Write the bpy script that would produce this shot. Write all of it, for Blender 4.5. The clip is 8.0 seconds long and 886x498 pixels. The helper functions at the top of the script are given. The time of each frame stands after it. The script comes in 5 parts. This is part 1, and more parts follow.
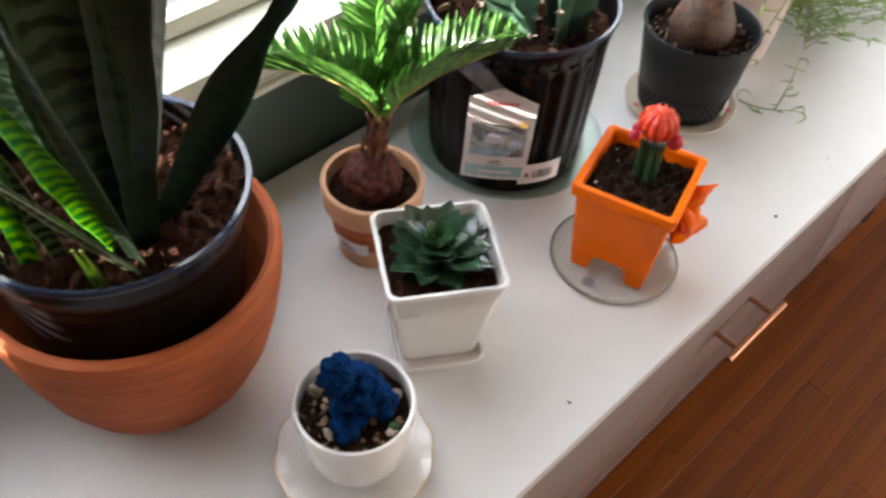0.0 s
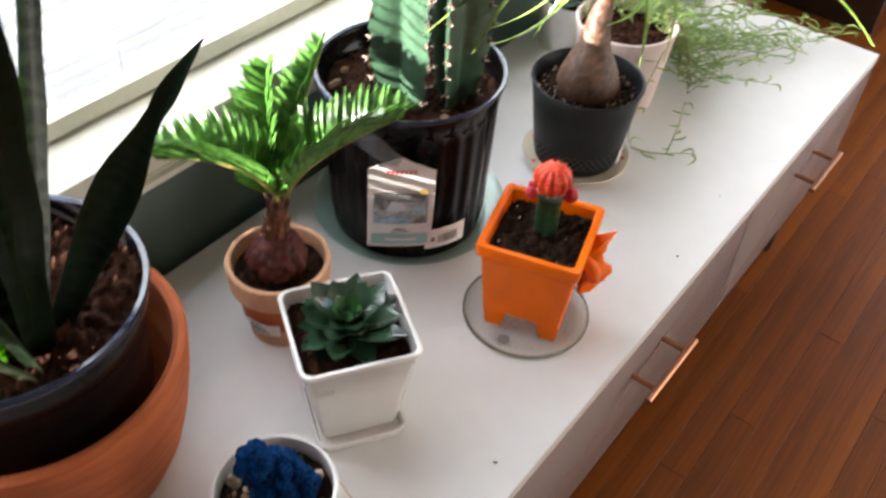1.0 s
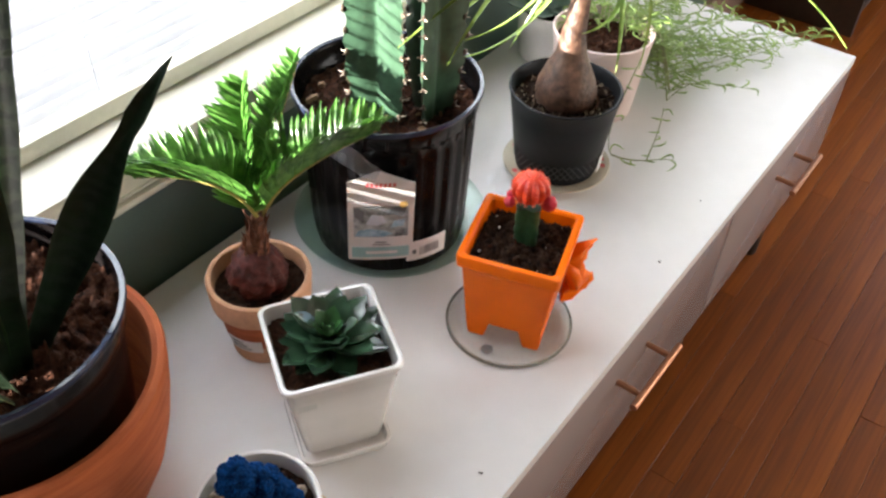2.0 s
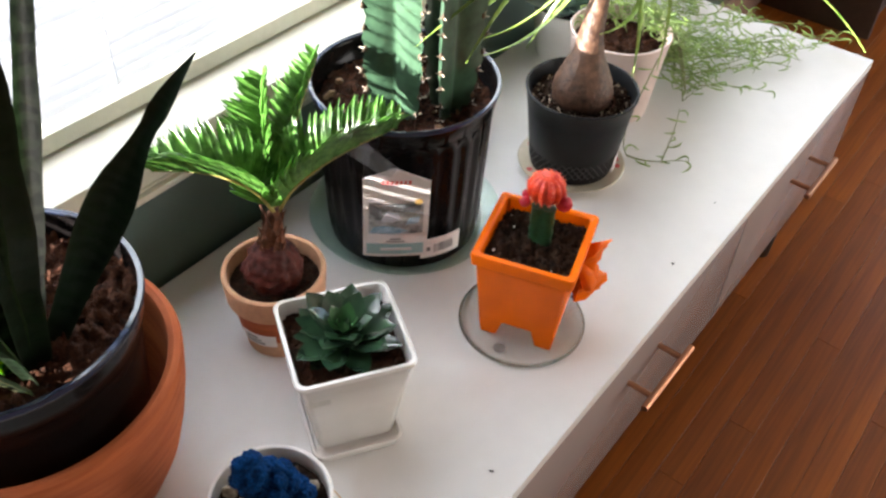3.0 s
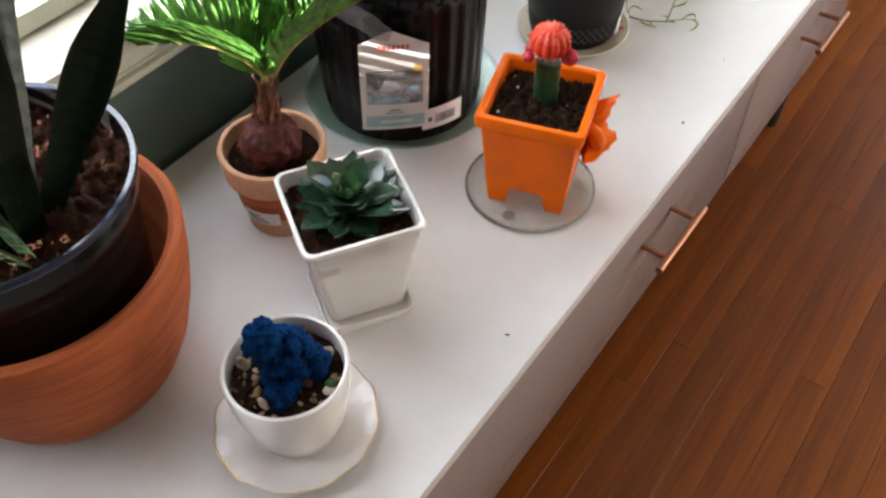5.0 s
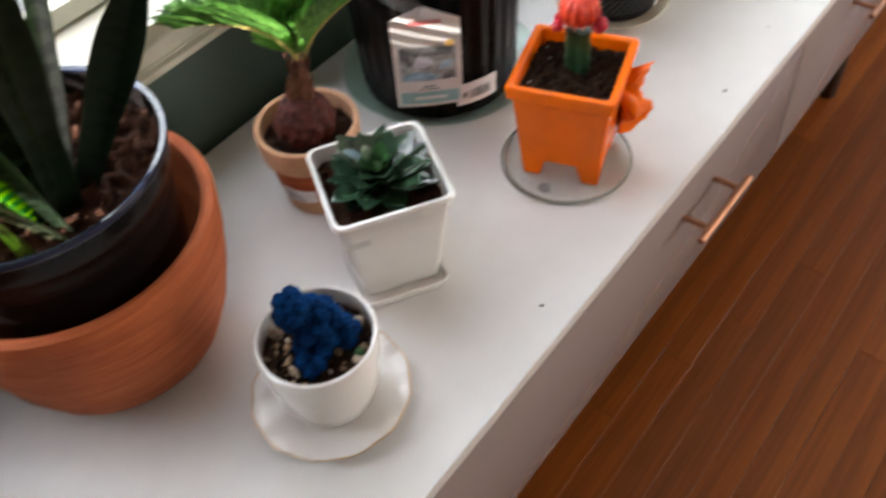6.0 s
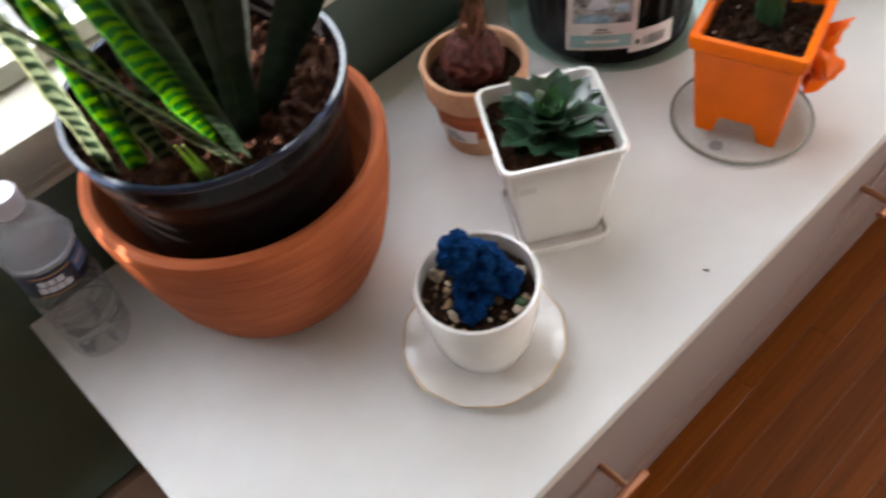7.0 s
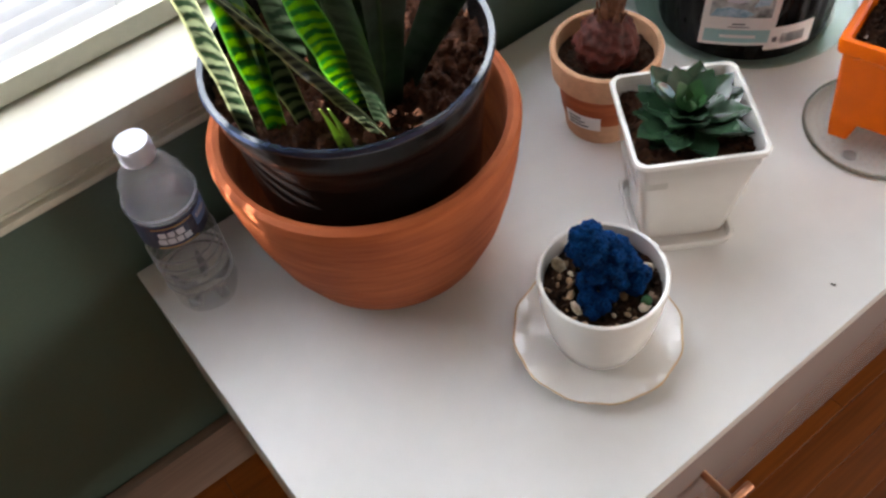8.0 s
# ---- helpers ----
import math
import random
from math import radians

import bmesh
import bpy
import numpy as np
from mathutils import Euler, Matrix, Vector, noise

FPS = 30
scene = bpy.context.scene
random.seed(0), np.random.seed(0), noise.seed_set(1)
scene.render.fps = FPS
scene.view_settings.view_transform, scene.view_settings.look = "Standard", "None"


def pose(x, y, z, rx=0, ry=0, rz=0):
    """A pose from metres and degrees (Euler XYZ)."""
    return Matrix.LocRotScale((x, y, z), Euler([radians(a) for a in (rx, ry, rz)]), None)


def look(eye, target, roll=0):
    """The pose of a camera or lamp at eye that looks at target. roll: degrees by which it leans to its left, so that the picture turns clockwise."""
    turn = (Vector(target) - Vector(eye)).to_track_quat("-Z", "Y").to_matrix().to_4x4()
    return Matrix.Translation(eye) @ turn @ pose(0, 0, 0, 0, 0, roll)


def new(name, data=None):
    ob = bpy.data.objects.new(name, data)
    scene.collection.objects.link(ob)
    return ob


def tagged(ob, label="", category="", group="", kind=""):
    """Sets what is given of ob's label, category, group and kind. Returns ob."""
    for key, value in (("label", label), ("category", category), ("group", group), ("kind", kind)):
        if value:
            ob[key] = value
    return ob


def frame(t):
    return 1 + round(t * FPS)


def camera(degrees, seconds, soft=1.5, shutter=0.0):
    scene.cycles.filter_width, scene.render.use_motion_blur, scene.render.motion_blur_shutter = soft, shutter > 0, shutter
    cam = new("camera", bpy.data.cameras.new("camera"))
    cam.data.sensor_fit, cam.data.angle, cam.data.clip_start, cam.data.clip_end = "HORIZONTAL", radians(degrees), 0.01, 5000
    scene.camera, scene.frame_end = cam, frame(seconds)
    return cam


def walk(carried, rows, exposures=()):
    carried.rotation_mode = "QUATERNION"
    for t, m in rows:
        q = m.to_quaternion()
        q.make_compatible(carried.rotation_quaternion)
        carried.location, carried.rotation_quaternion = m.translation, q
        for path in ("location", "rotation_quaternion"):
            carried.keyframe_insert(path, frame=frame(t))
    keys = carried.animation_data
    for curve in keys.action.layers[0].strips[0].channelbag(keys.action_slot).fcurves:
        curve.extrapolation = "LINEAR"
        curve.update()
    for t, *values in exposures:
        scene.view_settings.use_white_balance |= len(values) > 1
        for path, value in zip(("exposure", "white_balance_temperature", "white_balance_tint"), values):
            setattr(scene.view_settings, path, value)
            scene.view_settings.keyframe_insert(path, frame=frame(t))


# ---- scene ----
cam = camera(52.7, 8.0, 2.5, 0.5)
PATH = [
    (0, (0.025, -0.182, 0.709), (1.018, 0.715, -0.777), 4.6),
    (0.5, (0.028, -0.189, 0.706), (1.126, 0.666, -0.73), 6.2),
    (1, (0.038, -0.194, 0.717), (1.21, 0.652, -0.665), 3.5),
    (1.2, (0.040, -0.205, 0.715), (1.239, 0.645, -0.641), 1.8),
    (2.5, (0.045, -0.205, 0.719), (1.237, 0.643, -0.645), 2.9),
    (3, (0.041, -0.2, 0.721), (1.22, 0.657, -0.649), 2.9),
    (3.5, (0.036, -0.196, 0.713), (1.203, 0.652, -0.672), 2.6),
    (4, (0.035, -0.202, 0.7), (1.177, 0.614, -0.724), 2.4),
    (4.5, (0.028, -0.208, 0.684), (1.141, 0.585, -0.776), 1.0),
    (4.7, (0.028, -0.206, 0.674), (1.107, 0.566, -0.823), 0.7),
    (5.8, (0.029, -0.214, 0.665), (1.066, 0.604, -0.836), -3.6),
    (6, (0.034, -0.243, 0.658), (0.999, 0.651, -0.848), -6.6),
    (6.5, (0.029, -0.225, 0.654), (0.851, 0.728, -0.899), -9.8),
    (7, (0.016, -0.195, 0.65), (0.741, 0.813, -0.918), -10.6),
    (7.5, (-0.002, -0.161, 0.647), (0.611, 0.883, -0.945), -11.4),
    (8, (-0.02, -0.144, 0.647), (0.596, 0.901, -0.943), -9.3),
]
walk(cam, [(t, look(eye, target, roll)) for t, eye, target, roll in PATH], [(0.0, 3.05)])

# ---- world, sun and large lights ----
FLOOR = -0.41          # the cabinet's top is z = 0
WALL = 0.468           # inner face of the window wall

world = bpy.data.worlds.new("sky")
scene.world = world
world.use_nodes = True
wn = world.node_tree
sky = wn.nodes.new("ShaderNodeTexSky")
sky.sky_type, sky.sun_disc = "NISHITA", False
sky.sun_elevation, sky.sun_rotation = radians(14), radians(-62)
wn.links.new(sky.outputs[0], wn.nodes["Background"].inputs[0])
wn.nodes["Background"].inputs[1].default_value = 0.06

sun = new("sun", bpy.data.lights.new("sun", "SUN"))
sun.data.energy, sun.data.angle, sun.data.color = 5.0, radians(0.53), (1.0, 0.96, 0.89)
sun.matrix_world = look((-3.52, 2.348, 1.0), (0.0, 0.468, 0.0))


def window_lamp(x, y, z, target, wide, high, watts, colour):
    lamp = new("window_light", bpy.data.lights.new("window_light", "AREA"))
    lamp.data.shape, lamp.data.size, lamp.data.size_y = "RECTANGLE", wide, high
    lamp.data.energy, lamp.data.color = watts, colour
    lamp.matrix_world = look((x, y, z), target)
    return lamp


window_lamp(2.75, -3.19, 0.75, (1.4, 0, 0.2), 1.7, 1.4, 8.5, (1.0, 0.885, 0.80))
window_lamp(0.56, 0.70, 0.9, (0.56, -1, 0.75), 2.3, 1.3, 14, (0.93, 0.97, 1.0))
window_lamp(3.69, -0.75, 0.75, (0, -0.6, 0.2), 1.3, 1.5, 0.5, (0.96, 0.98, 1.0))


# ---- small modelling kit ----
def material(name, base, rough=0.5, vary=0.12, grain=60, bump=0.0, bump_scale=200, metal=0.0, second=None,
             blotch=8, coat=0.0, translucent=0.0, per_object=0.0, stretch=(1, 1, 1), spec=0.5):
    """Principled surface whose colour wanders at two scales (blotches and grain), with fine relief."""
    m = bpy.data.materials.new(name)
    m.use_nodes = True
    n, l = m.node_tree.nodes, m.node_tree.links
    b = n["Principled BSDF"]
    b.inputs["Roughness"].default_value = rough
    b.inputs["Metallic"].default_value = metal
    b.inputs["Coat Weight"].default_value = coat
    b.inputs["Coat Roughness"].default_value = 0.08
    b.inputs["Specular IOR Level"].default_value = spec
    co = n.new("ShaderNodeTexCoord")
    mp = n.new("ShaderNodeMapping")
    mp.inputs["Scale"].default_value = stretch
    l.new(co.outputs["Object"], mp.inputs[0])

    def noise_tex(scale, detail):
        t = n.new("ShaderNodeTexNoise")
        t.inputs["Scale"].default_value, t.inputs["Detail"].default_value = scale, detail
        l.new(mp.outputs[0], t.inputs["Vector"])
        return t

    big, fine = noise_tex(blotch, 3), noise_tex(grain, 4)
    add = n.new("ShaderNodeMath")
    add.operation = "ADD"
    l.new(big.outputs[0], add.inputs[0])
    l.new(fine.outputs[0], add.inputs[1])
    ramp = n.new("ShaderNodeMapRange")
    ramp.inputs[1].default_value, ramp.inputs[2].default_value = 0.7, 1.3
    l.new(add.outputs[0], ramp.inputs[0])
    mix = n.new("ShaderNodeMix")
    mix.data_type = "RGBA"
    dark = tuple(c * (1 - vary) for c in base[:3]) + (1,)
    light = second or tuple(min(1, c * (1 + vary)) for c in base[:3]) + (1,)
    mix.inputs[6].default_value, mix.inputs[7].default_value = dark, light
    l.new(ramp.outputs[0], mix.inputs[0])
    colour = mix.outputs[2]
    if per_object:
        info = n.new("ShaderNodeObjectInfo")
        hsv = n.new("ShaderNodeHueSaturation")
        r2 = n.new("ShaderNodeMapRange")
        r2.inputs[3].default_value, r2.inputs[4].default_value = 1 - per_object, 1 + per_object
        l.new(info.outputs["Random"], r2.inputs[0])
        l.new(r2.outputs[0], hsv.inputs["Value"])
        l.new(colour, hsv.inputs["Color"])
        colour = hsv.outputs[0]
    l.new(colour, b.inputs["Base Color"])
    if bump:
        bt = noise_tex(bump_scale, 5)
        bn = n.new("ShaderNodeBump")
        bn.inputs["Strength"].default_value, bn.inputs["Distance"].default_value = bump, 0.002
        l.new(bt.outputs[0], bn.inputs["Height"])
        l.new(bn.outputs[0], b.inputs["Normal"])
    if translucent:
        tr = n.new("ShaderNodeBsdfTranslucent")
        l.new(colour, tr.inputs[0])
        ms = n.new("ShaderNodeMixShader")
        ms.inputs[0].default_value = translucent
        l.new(b.outputs[0], ms.inputs[1])
        l.new(tr.outputs[0], ms.inputs[2])
        l.new(ms.outputs[0], n["Material Output"].inputs[0])
    return m


def glass(name, colour=(1, 1, 1, 1), rough=0.02, bump=0.0, scale=150, gloss=0.42, haze=0.0):
    """Thin clear glass or plastic: it lets light straight through, slightly tinted, and mirrors at a slant."""
    m = bpy.data.materials.new(name)
    m.use_nodes = True
    n, l = m.node_tree.nodes, m.node_tree.links
    n.remove(n["Principled BSDF"])
    clear, shine, both = n.new("ShaderNodeBsdfTransparent"), n.new("ShaderNodeBsdfGlossy"), n.new("ShaderNodeMixShader")
    clear.inputs[0].default_value = colour
    shine.inputs["Roughness"].default_value = rough
    slant = n.new("ShaderNodeLayerWeight")
    slant.inputs[0].default_value = 0.25
    fres = n.new("ShaderNodeMath")
    fres.operation = "MULTIPLY_ADD"
    fres.inputs[1].default_value, fres.inputs[2].default_value = gloss, 0.02
    l.new(slant.outputs["Facing"], fres.inputs[0])
    if bump:
        t, bn = n.new("ShaderNodeTexNoise"), n.new("ShaderNodeBump")
        t.inputs["Scale"].default_value = scale
        bn.inputs["Strength"].default_value, bn.inputs["Distance"].default_value = bump, 0.004
        l.new(t.outputs[0], bn.inputs["Height"])
        l.new(bn.outputs[0], shine.inputs["Normal"])
        l.new(bn.outputs[0], slant.inputs["Normal"])
    l.new(fres.outputs[0], both.inputs[0])
    l.new(clear.outputs[0], both.inputs[1])
    l.new(shine.outputs[0], both.inputs[2])
    out = both.outputs[0]
    if haze:
        milk, veil = n.new("ShaderNodeBsdfTranslucent"), n.new("ShaderNodeMixShader")
        milk.inputs[0].default_value = (0.9, 0.9, 0.95, 1)
        veil.inputs[0].default_value = haze
        l.new(out, veil.inputs[1])
        l.new(milk.outputs[0], veil.inputs[2])
        out = veil.outputs[0]
    l.new(out, n["Material Output"].inputs[0])
    return m


def thing(name, label, category, at=(0, 0, 0), turn=0.0, group="", kind=""):
    ob = new(name)
    ob.matrix_basis = pose(*at, 0, 0, turn)
    return tagged(ob, label, category, group, kind)


def link_mesh(name, bm, mat, sharp=40):
    me = bpy.data.meshes.new(name)
    bmesh.ops.recalc_face_normals(bm, faces=bm.faces)
    bm.to_mesh(me)
    bm.free()
    for p in me.polygons:
        p.use_smooth = True
    me.set_sharp_from_angle(angle=radians(sharp))
    me.materials.append(mat)
    return me


def part(name, bm, mat, parent=None, label="", sharp=40):
    ob = new(name, link_mesh(name, bm, mat, sharp))
    if parent:
        ob.parent = parent
    return tagged(ob, label) if label else ob


def lathe(profile, seg=64, wobble=0.0, ridges=0, depth=0.0, bm=None, ring=False):
    """Turns a profile of (radius, height) pairs round the z axis; ring closes the profile on itself."""
    bm = bm or bmesh.new()
    rings = []
    for r, z in profile:
        row = []
        for i in range(seg):
            a = math.tau * i / seg
            rr = r * (1 + wobble * math.sin(3 * a + z * 40)) + (depth * (0.5 + 0.5 * math.cos(ridges * a)) if ridges else 0)
            row.append(bm.verts.new((rr * math.cos(a), rr * math.sin(a), z)))
        rings.append(row)
    for p, q in zip(rings, rings[1:] + (rings[:1] if ring else [])):
        for i in range(seg):
            bm.faces.new((p[i], p[(i + 1) % seg], q[(i + 1) % seg], q[i]))
    for row in (() if ring else (rings[0], rings[-1])):
        bm.faces.new(row)
    return bm


def square_ring(bm, half, z, corner, cx=0.0, cy=0.0, n=6):
    row = []
    for k in range(4):
        a0 = math.pi / 2 * k
        sx, sy = ((1, 1), (-1, 1), (-1, -1), (1, -1))[k]
        for i in range(n):
            a = a0 + math.pi / 2 * i / (n - 1)
            row.append(bm.verts.new((cx + sx * (half - corner) + corner * math.cos(a), cy + sy * (half - corner) + corner * math.sin(a), z)))
    return row


def square_loft(profile, bm=None, caps=True):
    """Rounded squares of (half side, height, corner radius) joined from one to the next."""
    bm = bm or bmesh.new()
    rows = [square_ring(bm, h, z, c) for h, z, c in profile]
    for p, q in zip(rows, rows[1:]):
        for i in range(len(p)):
            j = (i + 1) % len(p)
            bm.faces.new((p[i], p[j], q[j], q[i]))
    if caps:
        bm.faces.new(rows[0])
        bm.faces.new(rows[-1])
    return bm


def box(x0, x1, y0, y1, z0, z1, bevel=0.002, bm=None):
    bm = bm or bmesh.new()
    made = bmesh.ops.create_cube(bm, size=1.0)["verts"]
    for v in made:
        v.co = ((x0 + x1) / 2 + v.co.x * (x1 - x0), (y0 + y1) / 2 + v.co.y * (y1 - y0), (z0 + z1) / 2 + v.co.z * (z1 - z0))
    if bevel:
        edges = list({e for v in made for e in v.link_edges})
        bmesh.ops.bevel(bm, geom=edges, offset=bevel, segments=2, affect="EDGES", profile=0.6)
    return bm


def tube(points, radii, seg=8, bm=None, flat=1.0):
    """A tapered tube along points; flat squeezes its second cross axis."""
    bm = bm or bmesh.new()
    pts = [Vector(p) for p in points]
    rows, side = [], None
    for i, p in enumerate(pts):
        d = (pts[min(i + 1, len(pts) - 1)] - pts[max(i - 1, 0)]).normalized()
        if side is None:
            side = d.cross(Vector((0.13, 0.97, 0.2))).normalized()
        side = (side - d * side.dot(d)).normalized()
        other = d.cross(side)
        r = radii[i] if hasattr(radii, "__len__") else radii
        rows.append([bm.verts.new(p + side * r * math.cos(a) + other * r * flat * math.sin(a)) for a in (math.tau * k / seg for k in range(seg))])
    for p, q in zip(rows, rows[1:]):
        for i in range(seg):
            bm.faces.new((p[i], p[(i + 1) % seg], q[(i + 1) % seg], q[i]))
    bm.faces.new(rows[0])
    bm.faces.new(rows[-1])
    return bm


def curve_points(a, b, c, n):
    """n points of a quadratic bend from a by b to c."""
    a, b, c = Vector(a), Vector(b), Vector(c)
    return [a * (1 - t) ** 2 + b * 2 * t * (1 - t) + c * t * t for t in (i / (n - 1) for i in range(n))]


def blade(points, widths, normal, fold=0.25, thick=0.0015, bm=None, twist=0.0):
    """A leaf along points: a shallow trough with some thickness, with u across and v along it as uv."""
    bm = bm or bmesh.new()
    uv = bm.loops.layers.uv.verify()
    pts = [Vector(p) for p in points]
    rows = []
    n0 = Vector(normal).normalized()
    for i, p in enumerate(pts):
        d = (pts[min(i + 1, len(pts) - 1)] - pts[max(i - 1, 0)]).normalized()
        s = d.cross(n0)
        s = s.normalized() if s.length > 1e-5 else Vector((1, 0, 0))
        up = s.cross(d).normalized()
        a = twist * i / (len(pts) - 1)
        s, up = s * math.cos(a) + up * math.sin(a), up * math.cos(a) - s * math.sin(a)
        w = widths[i] / 2
        top = [p + s * w * k + up * (fold * w * abs(k) ** 1.5) for k in (-1, -0.5, 0, 0.5, 1)]
        low = [p + s * w * k + up * (fold * w * abs(k) ** 1.5 - thick * (1 - 0.8 * abs(k))) for k in (0.6, 0, -0.6)]
        rows.append([bm.verts.new(c) for c in top + low])
    us = (0, 0.25, 0.5, 0.75, 1, 0.8, 0.5, 0.2)
    for i, (p, q) in enumerate(zip(rows, rows[1:])):
        for k in range(8):
            j = (k + 1) % 8
            f = bm.faces.new((p[k], p[j], q[j], q[k]))
            for loop, (uu, vv) in zip(f.loops, ((us[k], i), (us[j], i), (us[j], i + 1), (us[k], i + 1))):
                loop[uv].uv = (uu, vv / (len(pts) - 1))
    bm.faces.new(rows[0])
    bm.faces.new(rows[-1])
    return bm


def soil(shape, r, z, rough=0.003, n=30, seed=0, bm=None):
    """An uneven bed of earth, round or square, at height z."""
    bm = bm or bmesh.new()
    grid = {}
    for i in range(n + 1):
        for j in range(n + 1):
            x, y = 2 * i / n - 1, 2 * j / n - 1
            if shape == "round":
                k = max(abs(x), abs(y)) / max(1e-6, math.hypot(x, y))
                x, y = x * k, y * k
            p = Vector((x * r, y * r, 0))
            h = noise.noise(p * 90 + Vector((seed, 0, 0))) * rough + noise.noise(p * 260 + Vector((0, seed, 0))) * rough * 0.8
            grid[i, j] = bm.verts.new((p.x, p.y, z + h))
    for i in range(n):
        for j in range(n):
            bm.faces.new((grid[i, j], grid[i + 1, j], grid[i + 1, j + 1], grid[i, j + 1]))
    return bm


def crumbs(count, r, z, size, seed, bm=None, square=False):
    """Loose bits scattered over a bed of earth."""
    rnd = random.Random(seed)
    bm = bm or bmesh.new()
    for _ in range(count):
        if square:
            x, y = rnd.uniform(-r, r), rnd.uniform(-r, r)
        else:
            a, q = rnd.uniform(0, math.tau), r * math.sqrt(rnd.random())
            x, y = q * math.cos(a), q * math.sin(a)
        s = size * rnd.uniform(0.4, 1.3)
        m = Matrix.LocRotScale((x, y, z + s * 0.3), Euler([rnd.uniform(0, 6) for _ in range(3)]), (s * rnd.uniform(0.7, 1.8), s, s * rnd.uniform(0.4, 0.8)))
        bmesh.ops.create_icosphere(bm, subdivisions=1, radius=0.5, matrix=m)
    return bm


# ---- materials ----
wall_green = material("wall_paint_green", (0.098, 0.145, 0.118, 1), 0.30, 0.06, 300, 0.15, 500)
trim_white = material("trim_paint", (0.64, 0.615, 0.52, 1), 0.4, 0.05, 120, 0.06, 300)
plaster = material("room_paint", (0.40, 0.42, 0.37, 1), 0.7, 0.05, 90, 0.1, 300)
ceiling_paint = material("ceiling_paint", (0.8, 0.79, 0.76, 1), 0.8, 0.03, 90, 0.1, 300)
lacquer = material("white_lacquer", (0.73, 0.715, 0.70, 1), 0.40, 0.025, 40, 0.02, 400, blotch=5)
# white fronts, with their shade and the floor's warm bounce put into the colour
lacquer_front = material("shaded_gloss_front", (0.31, 0.264, 0.257, 1), 0.16, 0.02, 40, blotch=5, coat=0.3)
copper = material("brushed_copper", (0.46, 0.22, 0.13, 1), 0.32, 0.1, 300, metal=1.0)
dark_wood = material("dark_wood", (0.035, 0.022, 0.016, 1), 0.45, 0.3, 60, 0.1, stretch=(1, 8, 8))
oak = material("oak_strip", (0.170, 0.041, 0.005, 1), 0.33, 0.12, 60, 0.10, 260, blotch=9, per_object=0.13, stretch=(0.10, 2.6, 1), second=(0.300, 0.082, 0.008, 1), spec=0.40)
skirting = material("skirting_wood", (0.26, 0.17, 0.13, 1), 0.4, 0.15, 60, 0.05, stretch=(0.2, 4, 4))
terracotta = material("terracotta", (0.40, 0.085, 0.024, 1), 0.7, 0.28, 90, 0.25, 420, blotch=22, stretch=(0.25, 0.25, 3.2), spec=0.22, second=(0.48, 0.128, 0.043, 1))
clay_light = material("pale_clay", (0.55, 0.30, 0.17, 1), 0.75, 0.14, 150, 0.25, 420, blotch=20)
black_plastic = material("black_plastic", (0.006, 0.005, 0.005, 1), 0.16, 0.3, 80, spec=0.10)
charcoal_worn = material("worn_charcoal_plastic", (0.045, 0.047, 0.050, 1), 0.4, 0.3, 90)
charcoal = material("charcoal_plastic", (0.008, 0.009, 0.011, 1), 0.45, 0.2, 80, 0.04, 300, spec=0.2)
# bluish reflection on the rolled rims, put into the plastic's colour
rim_sheen = material("blue_sheen_plastic", (0.014, 0.020, 0.040, 1), 0.22, 0.2, 60)
white_glaze = material("white_glaze", (0.78, 0.75, 0.72, 1), 0.16, 0.03, 50, coat=0.4, blotch=15)
blush = material("blush_ceramic", (0.68, 0.54, 0.49, 1), 0.4, 0.04, 70, 0.04)
orange_glaze = material("orange_glaze", (0.86, 0.150, 0.002, 1), 0.22, 0.06, 40, 0.02, 120, blotch=18, spec=0.12)
gold_edge = material("gilt_edge", (0.62, 0.42, 0.2, 1), 0.3, 0.3, 90, metal=0.9)
cream_glaze = material("cream_glaze", (0.66, 0.60, 0.46, 1), 0.25, 0.05, 60, coat=0.3)
earth = material("potting_soil", (0.012, 0.006, 0.004, 1), 0.95, 0.6, 300, 1.0, 500, second=(0.052, 0.026, 0.015, 1), blotch=110, spec=0.15)
earth_brown = material("coir_soil", (0.020, 0.007, 0.004, 1), 0.95, 0.6, 300, 1.0, 460, second=(0.075, 0.027, 0.013, 1), blotch=100, spec=0.15)
bark = material("bark_chips", (0.13, 0.060, 0.028, 1), 0.8, 0.5, 160, 0.6, 300, second=(0.42, 0.26, 0.14, 1), blotch=50)
pale_grit = material("pale_grit", (0.42, 0.32, 0.22, 1), 0.85, 0.5, 200, 0.5, 300, second=(0.66, 0.54, 0.40, 1), blotch=90)
perlite = material("perlite", (0.62, 0.58, 0.52, 1), 0.9, 0.1, 200, 0.3)
blue_fuzz = material("blue_flocking", (0.001, 0.014, 0.060, 1), 1.0, 0.5, 420, 1.0, 700, second=(0.003, 0.045, 0.17, 1), blotch=120, spec=0.1)
clear_glass = glass("clear_glass", (1.0, 1.0, 0.985, 1), 0.10, 1.0, 320, 0.35)
bottle_plastic = glass("clear_bottle", (1, 1, 1, 1), 0.05, 1.0, 160, 0.34, 0.085)
bottle_rib = glass("thick_clear_plastic", (1, 1, 1, 1), 0.06, 1.0, 220, 0.7, 0.32)
bottle_mist = glass("misted_plastic", (0.92, 0.92, 0.94, 1), 0.25, 0.6, 240, 0.45, 0.15)
cap_white = material("white_cap", (0.55, 0.56, 0.66, 1), 0.35, 0.03, 60)
label_navy = material("navy_label", (0.012, 0.018, 0.06, 1), 0.3, 0.2, 60)
label_silver = material("pale_print", (0.62, 0.64, 0.72, 1), 0.35, 0.1, 90)
